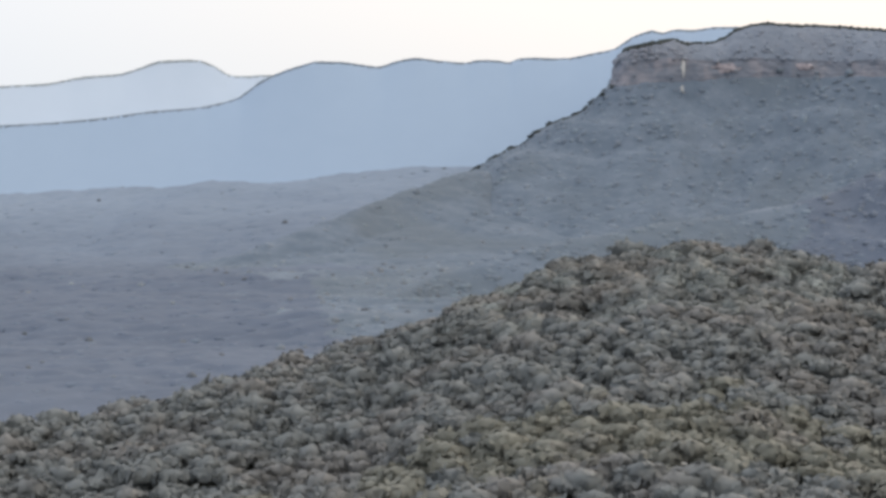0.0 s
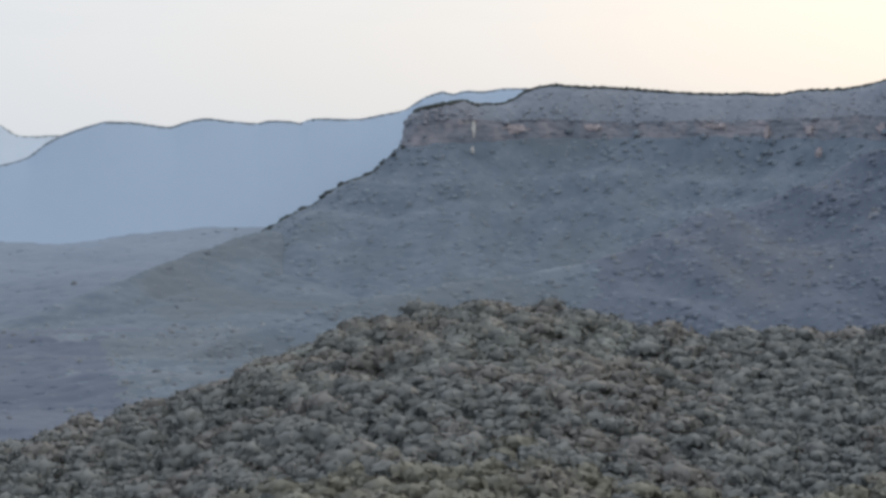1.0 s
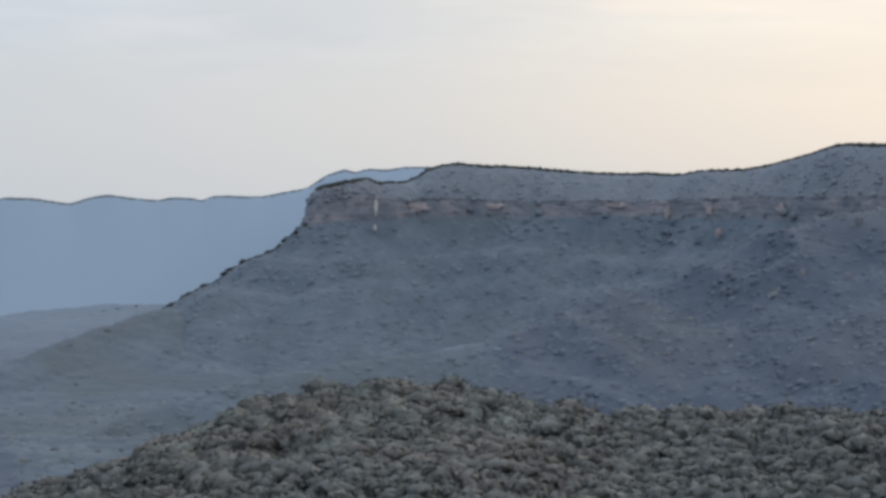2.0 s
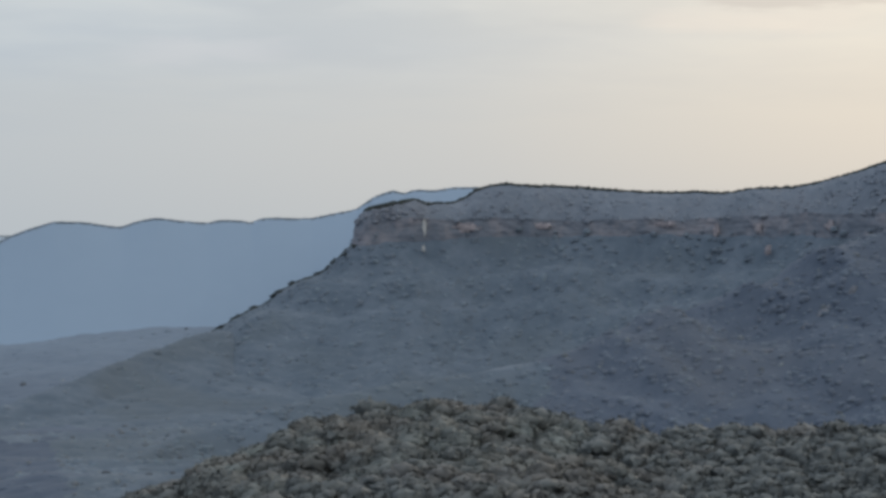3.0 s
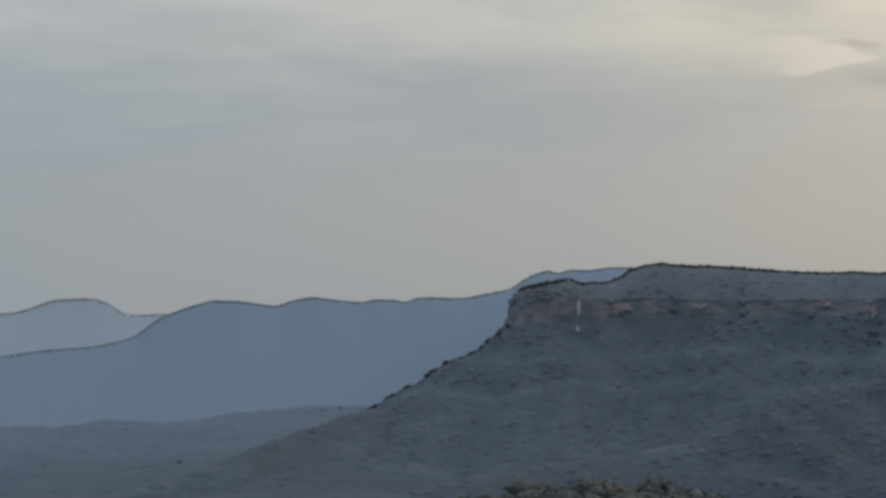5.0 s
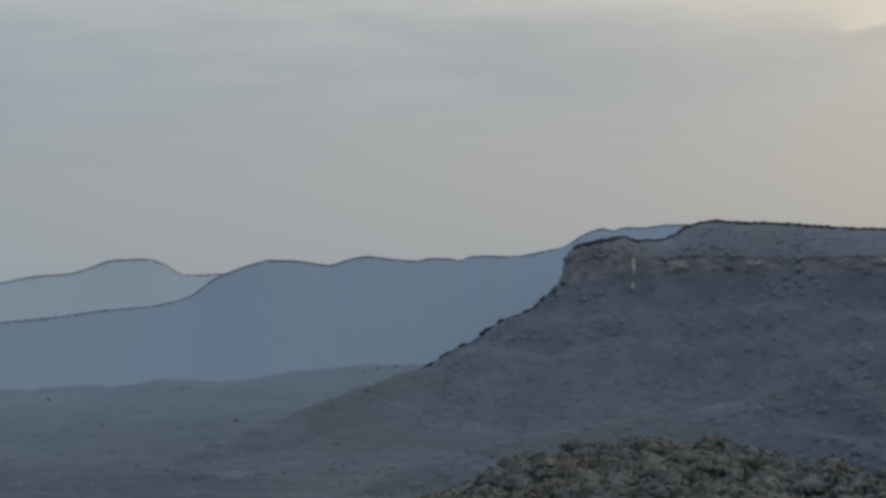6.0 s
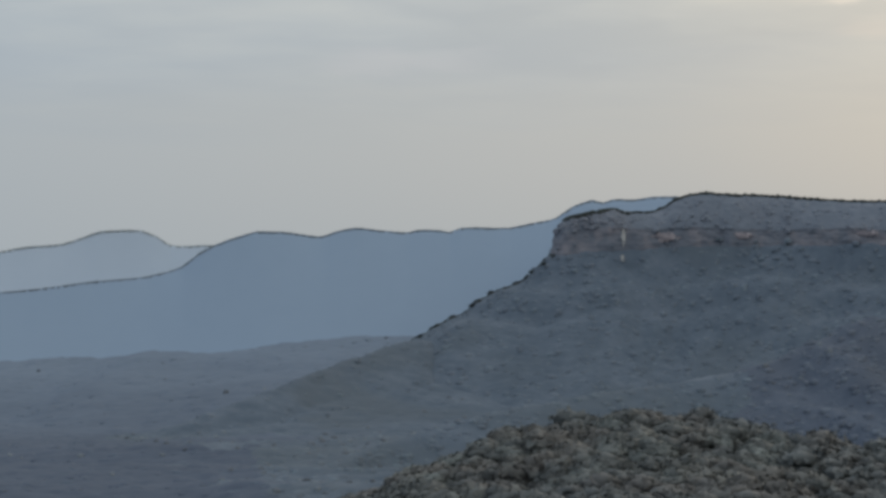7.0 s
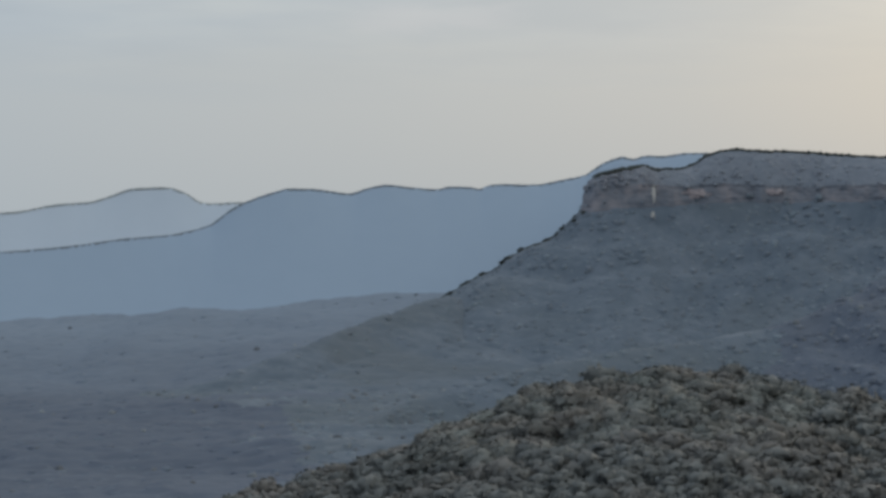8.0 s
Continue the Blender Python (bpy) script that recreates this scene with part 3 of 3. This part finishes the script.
def crown_shape(rng, clumps, sprays, wide, tall):
    """Leaf clumps in an uneven dome, each a ragged cushion with sprays of leaves over it: verts and triangles, base at z = 0."""
    bv, bf = BLOB_1
    vs, fs, n = [], [], 0
    lean = (rng.rand(2) - 0.5) * 0.2 * wide
    for c in range(clumps):
        a = 2.4 * c + rng.rand() * 1.2
        r = wide * (0.06 if c == 0 else 0.16 + 0.26 * rng.rand())
        h = tall * (0.70 if c == 0 else 0.20 + 0.50 * rng.rand() * (1 - 0.7 * r / wide))
        size = wide * (0.25 + 0.15 * rng.rand())
        axes = np.array((size * (1.0 + 0.6 * rng.rand()), size * (0.9 + 0.3 * rng.rand()), size * (0.46 + 0.30 * rng.rand())))
        w = rng.rand() * 6.2832
        turn = np.array(((math.cos(w), math.sin(w), 0), (-math.sin(w), math.cos(w), 0), (0, 0, 1)))
        mid = np.array((r * math.cos(a) + lean[0] * h / tall, r * math.sin(a) + lean[1] * h / tall, h))
        lump = 0.55 * (rng.rand(len(bv)) - 0.5)
        vs.append((bv * axes * (0.92 + lump)[:, None]) @ turn + mid)
        fs.append(bf + n)
        n += len(bv)
        for _ in range(sprays):
            d = rng.randn(3)
            d[2] = abs(d[2]) * 0.9 - 0.25
            d /= np.linalg.norm(d)
            vs.append(spray(rng, (d * axes * (0.88 + 0.22 * rng.rand())) @ turn + mid, (d / axes) @ turn, 0.38, 0.6 + 0.6 * rng.rand(), 0.9 + 1.1 * rng.rand()))
            fs.append(np.array([[n, n + 1, n + 2], [n, n + 2, n + 3]]))
            n += 4
    return np.concatenate(vs), np.concatenate(fs)


def trunk_shape(rng, high, thick):
    """A tapered, slightly bent trunk with three limbs."""
    vs, fs = [], []

    def limb(a, b, ra, rb, sides=5):
        a, b = np.array(a), np.array(b)
        base = len(vs)
        for p, r in ((a, ra), (0.5 * (a + b) + (rng.rand(3) - 0.5) * 0.12 * np.linalg.norm(b - a), 0.5 * (ra + rb)), (b, rb)):
            for s in range(sides):
                w = 6.2832 * s / sides
                vs.append(p + (r * math.cos(w), r * math.sin(w), 0))
        for q in range(2):
            for s in range(sides):
                i, j = base + q * sides + s, base + q * sides + (s + 1) % sides
                fs.append((i, j, j + sides))
                fs.append((i, j + sides, i + sides))

    fork = high * 0.55
    limb((0, 0, -1.5), (0.1, 0.1, fork), thick, thick * 0.7)
    for c in range(3):
        w = 2.1 * c + rng.rand()
        limb((0.1, 0.1, fork - 0.2), (1.9 * math.cos(w), 1.9 * math.sin(w), high * (0.85 + 0.1 * rng.rand())), thick * 0.6, thick * 0.18)
    return np.array(vs), np.array(fs)


def scatter(x0, x1, y0, y1, gap, rng):
    """Jittered places over a stretch of the plan."""
    gx, gy = np.meshgrid(np.arange(x0, x1, gap), np.arange(y0, y1, gap * 0.87))
    gx[1::2] += gap / 2
    p = np.stack([gx, gy], -1).reshape(-1, 2)
    return p + (rng.rand(*p.shape) - 0.5) * gap * 0.75


def spread_shapes(places, shapes, sizes, rng, squash=(0.85, 1.2)):
    """Copies of the shapes at the places (x, y, z), turned and scaled, as one set of verts and triangles."""
    vs, fs, n = [], [], 0
    which = rng.randint(0, len(shapes), len(places))
    for s, (v, f) in enumerate(shapes):
        p = places[which == s]
        if not len(p):
            continue
        k, w = sizes[which == s], rng.rand(len(p)) * 6.2832
        c, d = np.cos(w)[:, None], np.sin(w)[:, None]
        tall = squash[0] + (squash[1] - squash[0]) * rng.rand(len(p))
        x = (v[None, :, 0] * c - v[None, :, 1] * d) * k[:, None] + p[:, :1]
        y = (v[None, :, 0] * d + v[None, :, 1] * c) * k[:, None] + p[:, 1:2]
        z = v[None, :, 2] * (k * tall)[:, None] + p[:, 2:3]
        vs.append(np.stack([x, y, z], -1).reshape(-1, 3))
        fs.append((f[None] + (n + np.arange(len(p)) * len(v))[:, None, None]).reshape(-1, 3))
        n += len(p) * len(v)
    return np.concatenate(vs), np.concatenate(fs)


def crest_line(x):
    px, py, _ = plan(NEAR_CREST)
    return curve(np.stack([px, py], 1), x)


def eucalyptus(rng, leaves):
    tree = new("eucalyptus_tree")
    crown_v, crown_f = crown_shape(rng, 5, 44, 14.2, 8.2)
    trunk_v, trunk_f = trunk_shape(rng, 8.0, 0.32)
    part("trunk", trunk_v.tolist(), trunk_f.tolist(), M_BARK, tree)
    part("crown", (crown_v + (0, 0, 4.0)).tolist(), crown_f.tolist(), leaves, tree)
    return tree


def near_forest():
    rng = np.random.RandomState(5)
    p = scatter(-400, 330, 560, 1130, 11.4, rng)
    s = p[:, 1] - crest_line(p[:, 0])
    side = p[:, 0] / p[:, 1]
    keep = (s < 26) & (side > -0.33) & (p[:, 1] > 566) & (side < 0.25)
    p, s = p[keep], s[keep]
    z = ground_height(p[:, 0], p[:, 1])
    size = 0.74 + 0.46 * rng.rand(len(p)) ** 1.3
    # single trees along the hill's crown, the rest is one wood
    single = (s > -150) & (s < 16) & (p[:, 0] > -95) & (p[:, 0] < 75)
    pick = np.flatnonzero(single)[:222]
    mask = np.zeros(len(p), bool)
    mask[pick] = True
    models = [eucalyptus(rng, M_LEAF_TREE) for _ in range(5)]
    for tree in models:
        tagged(tree, "grey-green eucalyptus tree with rounded leaf clumps on a forested hill", "tree", "trees on the near hill")
    for c, q in enumerate(pick):
        m = pose(p[q, 0], p[q, 1], z[q] - 1.8, 0, 0, rng.rand() * 360)
        if c < len(models):
            tree = models[c]
            tree.matrix_basis = m
        else:
            tree = copy_thing(models[c % len(models)], m)
        tree.scale = (size[q], size[q], size[q] * (0.9 + 0.25 * rng.rand()))
    rest = np.stack([p[:, 0], p[:, 1], z + 3.0 + 2.2 * (rng.rand(len(p)) - 0.5)], -1)[~mask]
    shapes = [crown_shape(rng, 4, 44, 14.6, 8.4) for _ in range(18)]
    # a band of paler olive trees runs across the lower slope
    band = 712 + 0.06 * rest[:, 0] + 26 * fuzz(rest[:, 0], rest[:, 1], 60, 161, 2)
    olive = (np.abs(rest[:, 1] - band) < 26 + 30 * rng.rand(len(rest)) ** 2) & (rest[:, 0] > -150 + 60 * rng.rand(len(rest)))
    for name, pick, material, label in (("forest", ~olive, M_LEAF_WOOD, "dense grey-green eucalyptus forest covering the hill"),
                                        ("olive_forest", olive, M_LEAF_OLIVE, "paler olive-green trees in a band across the hill")):
        v, f = spread_shapes(rest[pick], shapes, size[~mask][pick], rng)
        tagged(bulk(name, v, f, material), label, "forest", kind="stuff")


near_forest()


def tuft(rng):
    """The crown of a far tree: an uneven, lopsided dome of leaves of radius about 1."""
    vs = [((rng.rand() - 0.5) * 0.5, (rng.rand() - 0.5) * 0.5, 0.9 + 0.25 * rng.rand())]
    for out, high, turn in ((0.6, 0.76, 0.0), (1.0, 0.2, 0.5), (1.05, -1.2, 0.5)):
        for c in range(6):
            a = 1.0472 * (c + turn) + 0.4 * (rng.rand() - 0.5)
            r = out * (0.8 + 0.4 * rng.rand())
            vs.append((r * math.cos(a), r * math.sin(a), high + 0.25 * (rng.rand() - 0.5)))
    fs = []
    for c in range(6):
        i, j = 1 + c, 1 + (c + 1) % 6
        fs += [(0, i, j), (i, i + 6, j), (j, i + 6, j + 6), (i + 6, i + 12, j + 6), (j + 6, i + 12, j + 12)]
    return np.array(vs), np.array(fs)


def in_view(p, z):
    """Places that the near hill does not hide and that lie before the camera."""
    turn = np.degrees(np.arctan2(p[:, 0], p[:, 1]))
    rise = np.degrees(np.arctan2(z + 8 - EYE[2], np.hypot(p[:, 0], p[:, 1])))
    edge = np.array(NEAR_CREST)
    return (turn > -18.2) & (turn < 14.2) & (rise > np.interp(turn, edge[:, 0], edge[:, 1]) - np.where(turn < -8, 1.4, 0.3))


def slope_forest():
    rng = np.random.RandomState(8)
    shapes = [tuft(rng) for _ in range(24)]
    # trees on the talus of the table mountain
    n = 13000
    outs = np.arange(0, 700, 10.0)
    wide = np.array([np.hypot(*np.gradient(LINE + OUT * (b + 10), axis=0).T) for b in outs])
    wide = np.where((LINE[:, 1] < 4300) & (LINE[:, 0] / LINE[:, 1] < 0.30), wide, 0)
    wide[:, -1] = 0
    cell = rng.choice(wide.size, n, p=wide.ravel() / wide.sum())
    k, o, u = cell % len(LINE), outs[cell // len(LINE)] + 10 * rng.rand(n), rng.rand(n)[:, None]
    q = (LINE[k] + OUT[k] * (o + 10)[:, None]) * (1 - u) + (LINE[k + 1] + OUT[k + 1] * (o + 10)[:, None]) * u
    ribs = np.minimum(1, o / 90) * 24 * fuzz(q[:, 0], q[:, 1] * 0.45, 130, 101, 3) + 4.5 * canopy(q[:, 0], q[:, 1], 16, 47)
    z = talus_height(o, k) + ribs
    seen = (q[:, 1] < 4250) & in_view(q, z)
    lots = [np.stack([q[:, 0], q[:, 1], z - 6.9], -1)[seen]]
    # on the plateau and its edge
    n = 3600
    k, s = rng.randint(0, len(LINE), n), rng.rand(n)
    q = LINE[k] + OUT[k] * (-INSET[k] * (1 - s) + FLUTE[k] * s)[:, None] + (rng.rand(n, 2) - 0.5) * 5
    z = TOP[k] + (LIP[k] - TOP[k]) * s ** 1.6
    seen = (q[:, 1] < 4150) & (q[:, 0] / q[:, 1] < 0.26)
    brow = np.stack([q[:, 0], q[:, 1], z - 1.8], -1)[seen]
    # on ledges of the cliff
    n = 60
    k, s = rng.randint(0, len(LINE), n), 1.05 - 0.5 * rng.rand(n) ** 2
    q = LINE[k] + OUT[k] * (FLUTE[k] * (1 - 0.4 * s) + 10 * s)[:, None]
    z = LIP[k] + (FOOT[k] - LIP[k]) * s
    seen = (q[:, 1] < 4150) & (q[:, 0] / q[:, 1] < 0.26)
    lots.append(np.stack([q[:, 0], q[:, 1], z - 1.0], -1)[seen])
    v, f = spread_shapes(brow, shapes, 2.4 + 3.2 * rng.rand(len(brow)) ** 1.6, rng, (0.3, 0.55))
    tagged(bulk("plateau_forest", v, f, M_LIT_CAP_WOOD), "purplish grey bush on the plateau", "forest", kind="stuff")
    p = np.concatenate(lots)
    v, f = spread_shapes(p, shapes, 3.0 + 4.6 * rng.rand(len(p)) ** 1.8, rng, (0.3, 0.6))
    tagged(bulk("mountain_forest", v, f, M_SLOPE_WOOD), "blue-grey eucalyptus bush on the mountain slopes", "forest", kind="stuff")
    # on the spur in front and over the valley
    p = np.concatenate([np.stack([-1450 + 2250 * rng.rand(22000), 1500 + 2700 * rng.rand(22000)], -1),
                        np.stack([-420 + 1220 * rng.rand(7500), 2450 + 650 * rng.rand(7500)], -1),
                        np.stack([-1000 + 720 * rng.rand(7000), 1700 + 1500 * rng.rand(7000)], -1)])
    p = p[in_view(p, ground_height(p[:, 0], p[:, 1])) & ((p[:, 0] < -300) | (p[:, 1] < 3560))]
    p = p[(p[:, 0] < 0) | (p[:, 1] < 3120)]
    z = ground_height(p[:, 0], p[:, 1]) + 6.0 * canopy(p[:, 0], p[:, 1], 21, 43)
    on = on_foot(p[:, 0], p[:, 1], z)
    right = on_spur(p[:, 0], p[:, 1], z)
    p = np.stack([p[:, 0], p[:, 1], z - 1.9], -1)
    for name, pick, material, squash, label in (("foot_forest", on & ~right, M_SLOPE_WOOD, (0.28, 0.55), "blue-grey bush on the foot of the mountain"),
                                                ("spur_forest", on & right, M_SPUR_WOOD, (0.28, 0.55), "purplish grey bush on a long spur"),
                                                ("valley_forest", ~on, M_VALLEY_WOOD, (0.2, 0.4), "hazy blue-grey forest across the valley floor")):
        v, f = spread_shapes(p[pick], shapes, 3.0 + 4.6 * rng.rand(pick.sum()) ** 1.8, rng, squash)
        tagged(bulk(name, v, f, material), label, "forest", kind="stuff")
    # single taller and darker trees, thinly strewn
    pick = rng.rand(len(p)) < np.where(on, 0.035, 0.006)
    v, f = spread_shapes(p[pick] + (0, 0, 1.2), shapes, 2.6 + 3.0 * rng.rand(pick.sum()) ** 2, rng, (0.7, 1.1))
    tagged(bulk("scattered_trees", v, f, M_SINGLE_WOOD), "darker single trees strewn over the slopes", "forest", kind="stuff")


slope_forest()


def row_of_trees(name, x, y, z, low, high, rng, material, label):
    """A line of tree crowns along a crest."""
    p = np.stack([x, y, z], -1) + (rng.rand(len(x), 3) - 0.5) * (2, 4, 0.5)
    v, f = spread_shapes(p, CREST_TUFTS, low + (high - low) * rng.rand(len(p)) ** 2.2, rng, (0.6, 1.0))
    tagged(bulk(name, v, f, material), label, "forest", kind="stuff")


CREST_TUFTS = [tuft(np.random.RandomState(300 + c)) for c in range(16)]


def crest_forests():
    rng = np.random.RandomState(31)
    # added crowns draw a thin dark outline on the far crests, like sharpening
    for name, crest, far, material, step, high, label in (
            ("ridge_forest", BLUE_CREST, 4640, M_BLUE_EDGE, 1.6, 3.2, "added thin dark edge line along the far blue ridge"),
            ("range_forest", PALE_CREST, 4900, M_PALE_EDGE, 1.7, 3.0, "added thin dark edge line along the far pale range")):
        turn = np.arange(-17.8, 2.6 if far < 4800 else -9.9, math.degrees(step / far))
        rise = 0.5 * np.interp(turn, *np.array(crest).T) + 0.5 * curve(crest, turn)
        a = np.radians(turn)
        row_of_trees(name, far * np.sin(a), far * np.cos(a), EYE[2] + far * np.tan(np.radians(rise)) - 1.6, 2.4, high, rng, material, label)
    # the brow of the table mountain and its rim round the corner
    k = np.flatnonzero((BROW[:, 1] < 4330) & (BROW[:, 0] / BROW[:, 1] < 0.25))
    k = np.concatenate([k, k, k])
    row_of_trees("brow_forest", BROW[k, 0] + 2 * OUT[k, 0], BROW[k, 1] + 2 * OUT[k, 1], TOP[k] + 0.6, 3.0, 5.4, rng, M_DARK_WOOD, "dark line of trees along the plateau's brow")
    # the shoulder, where the slope turns away
    ks, outs = np.meshgrid(np.arange(len(LINE)), np.arange(0, 560, 4.0))
    ks, outs = ks.ravel(), outs.ravel()
    q = LINE[ks] + OUT[ks] * (outs + 10)[:, None]
    z = talus_height(outs, ks) + np.minimum(1, outs / 90) * 24 * fuzz(q[:, 0], q[:, 1] * 0.45, 130, 101, 3) - 1.0
    turn, rise = np.degrees(np.arctan2(q[:, 0], q[:, 1])), (z - EYE[2]) / np.hypot(*q.T)
    best = []
    for a in np.arange(-5.6, -1.7, 0.03):
        near = np.flatnonzero(np.abs(turn - a) < 0.03)
        if len(near):
            best.append(near[rise[near].argmax()])
    best = np.repeat(np.array(best), 2)
    row_of_trees("shoulder_forest", q[best, 0], q[best, 1], z[best] - 2.0, 2.8, 5.6, rng, M_DARK_WOOD, "dark line of trees down the mountain's shoulder")
    px, py, _ = plan(TOE)
    x = np.arange(-640, -330, 2.6)
    y = curve(np.stack([px, py], 1), x) - 6
    row_of_trees("foot_crest_forest", x, y, toe_height(x, y) + 1.0, 2.4, 4.6, rng, M_SLOPE_WOOD, "line of trees along the mountain's foot")


crest_forests()


def outline_trees():
    """Taller trees that stand out along the mountain's shoulder and brow."""
    rng = np.random.RandomState(77)
    k, o = np.meshgrid(np.arange(0, len(LINE), 1), np.arange(0, 560, 4.0))
    k, o = k.ravel(), o.ravel()
    q = LINE[k] + OUT[k] * (o + 10)[:, None]
    ribs = np.minimum(1, o / 90) * 24 * fuzz(q[:, 0], q[:, 1] * 0.45, 130, 101, 3)
    z = talus_height(o, k) + ribs - 4.5
    turn = np.degrees(np.arctan2(q[:, 0], q[:, 1]))
    rise = (z - EYE[2]) / np.hypot(*q.T)
    spots = []
    for a in np.sort(-5.35 + 3.7 * rng.rand(34)):
        near = np.flatnonzero((np.abs(turn - a) < 0.04) & (o > 12))
        if len(near):
            best = near[rise[near].argmax()]
            size = 0.5 + 0.55 * rng.rand()
            spots.append((q[best, 0], q[best, 1], z[best] - 3.0 * size, size, "dark eucalyptus tree on the shoulder of the mountain"))
    front = np.flatnonzero((LINE[:, 1] < 4060) & (TURN > 0.9) & (TURN < 13))
    for i in rng.choice(front, 40):
        size = 0.3 + 0.3 * rng.rand()
        spots.append((BROW[i, 0], BROW[i, 1], TOP[i] - 3.6 * size, size, "small dark eucalyptus tree on the plateau's brow"))
    models = [eucalyptus(rng, M_DARK_WOOD) for _ in range(4)]
    for c, (x, y, height, size, label) in enumerate(spots):
        m = pose(x, y, height, 0, 0, rng.rand() * 360)
        tree = models[c] if c < len(models) else copy_thing(models[c % len(models)], m)
        tree.matrix_basis = m
        tree.scale = (size, size, size)
        tagged(tree, label, "tree", "trees on the mountain's outline")


outline_trees()


# ---------------------------------------------------------------- bare rock on the cliff
def rock_scar(turn, rise, wide, tall, seed, label):
    """An irregular slab of bare rock standing proud of the cliff."""
    rng = np.random.RandomState(seed)
    front = np.where(LINE[:, 1] < 4060, np.abs(TURN - turn), 99)
    k = int(front.argmin())
    z0 = EYE[2] + FARNESS[k] * math.tan(radians(rise))
    s = float(np.clip((LIP[k] - z0) / max(LIP[k] - FOOT[k], 1), 0, 1.6))
    lean = max(0, s - 1) * 60
    rows, cols = 7, 7
    vs, fs = [], []
    for deep in (2.2, -6.0):
        for r in range(rows):
            for c in range(cols):
                a, b = 2 * c / (cols - 1) - 1, 2 * r / (rows - 1) - 1
                edge = max(abs(a), abs(b))
                pinch = 1 - 0.85 * abs(b) ** 1.5 * rng.rand()
                side = a * wide / 2 * pinch * (0.4 + 0.8 * rng.rand())
                high = b * tall / 2 * (0.3 + 0.9 * rng.rand())
                out = FLUTE[k] * (1 - 0.4 * min(s, 1)) + 10 * min(s, 1) + lean + deep * (1 - 0.5 * edge ** 3) + 1.2 * rng.rand() - high * 0.12
                p = LINE[k] + T_[k] * side + OUT[k] * out
                vs.append((p[0], p[1], z0 + high))
    for r in range(rows - 1):
        for c in range(cols - 1):
            i = r * cols + c
            fs.append((i, i + 1, i + cols + 1, i + cols))
            j = i + rows * cols
            fs.append((j, j + cols, j + cols + 1, j + 1))
    h = rows * cols
    ring = list(range(cols)) + [r * cols + cols - 1 for r in range(1, rows)] + [h - 2 - c for c in range(cols - 1)] + [r * cols for r in range(rows - 2, 0, -1)]
    for a, b in zip(ring, ring[1:] + ring[:1]):
        fs.append((a, a + h, b + h, b))
    ob = part("rock_scar", vs, fs, M_PALE_SCAR if "pale" in label and wide < 10 else M_SCAR, smooth=False)
    tagged(ob, label, "rock face", "bare rock on the cliff")


for seed, (turn, rise, wide, tall, label) in enumerate((
        (0.0, 0.24, 8, 31, "tall narrow pale rock scar on the cliff"),
        (-0.06, -0.28, 7, 12, "small pale rock outcrop below the cliff"),
        (1.15, 0.24, 62, 16, "broad pinkish sandstone face on the cliff"),
        (8.4, 0.2, 14, 18, "small pinkish sandstone face on the cliff"),
        (3.05, 0.26, 30, 13, "pinkish sandstone face on the cliff"),
        (6.08, 0.29, 46, 12, "long pale sandstone ledge on the cliff"),
        (7.34, 0.12, 12, 26, "narrow pinkish rock scar on the cliff"),
        (10.2, 0.24, 26, 20, "broad pinkish sandstone face on the cliff"),
        (12.0, 0.05, 28, 8, "pale sandstone ledge on the cliff"),
        (9.1, -0.35, 12, 16, "small pale rock outcrop below the cliff"))):
    rock_scar(turn, rise, wide, tall, 200 + seed, label)


def spur_outcrop(turn, rise, wide, deep, seed, label):
    """A low shelf of pale rock on the spur's flank, where this line of sight meets the ground."""
    rng = np.random.RandomState(seed)
    a, e = radians(turn), radians(rise)
    y = np.arange(2300, 3300, 2.0)
    x = y * math.tan(a)
    gap = EYE[2] + np.hypot(x, y) * math.tan(e) - ground_height(x, y) - 5.0
    hit = np.flatnonzero(gap < 0)
    if not len(hit):
        return
    x0, y0 = x[hit[0]], y[hit[0]]
    rings, sides = 4, 11
    lean = 0.5 * rng.rand() - 0.25
    vs, fs = [], []
    for r in range(rings):
        out, high = ((1.0, -4.0), (0.92, 0.4), (0.6, 2.0), (0.2, 2.6))[r]
        for c in range(sides):
            w = 6.2832 * c / sides
            k = out * (0.45 + 0.8 * rng.rand())
            px, py = k * wide / 2 * math.cos(w), k * deep / 2 * math.sin(w) + lean * k * wide / 2 * math.cos(w)
            vs.append((x0 + px, y0 + py, float(ground_height(x0 + px, y0 + py)) + 3.5 + high + rng.rand()))
    for r in range(rings - 1):
        for c in range(sides):
            i, j = r * sides + c, r * sides + (c + 1) % sides
            fs.append((i, j, j + sides, i + sides))
    fs.append(tuple(range((rings - 1) * sides, rings * sides)))
    ob = part("rock_outcrop", vs, fs, M_OUTCROP, smooth=False)
    tagged(ob, label, "rock outcrop", "bare rock on the spur")


for seed, (turn, rise, wide, deep) in enumerate(((9.98, -1.87, 20, 13), (9.49, -2.23, 17, 11), (8.59, -2.87, 18, 12), (7.33, -3.38, 13, 9),
                                                 (10.66, -1.35, 14, 10), (11.77, -1.4, 12, 12), (9.13, -1.2, 11, 8))):
    spur_outcrop(turn, rise, wide, deep, 400 + seed, "low pale rock outcrop on the bushy spur")
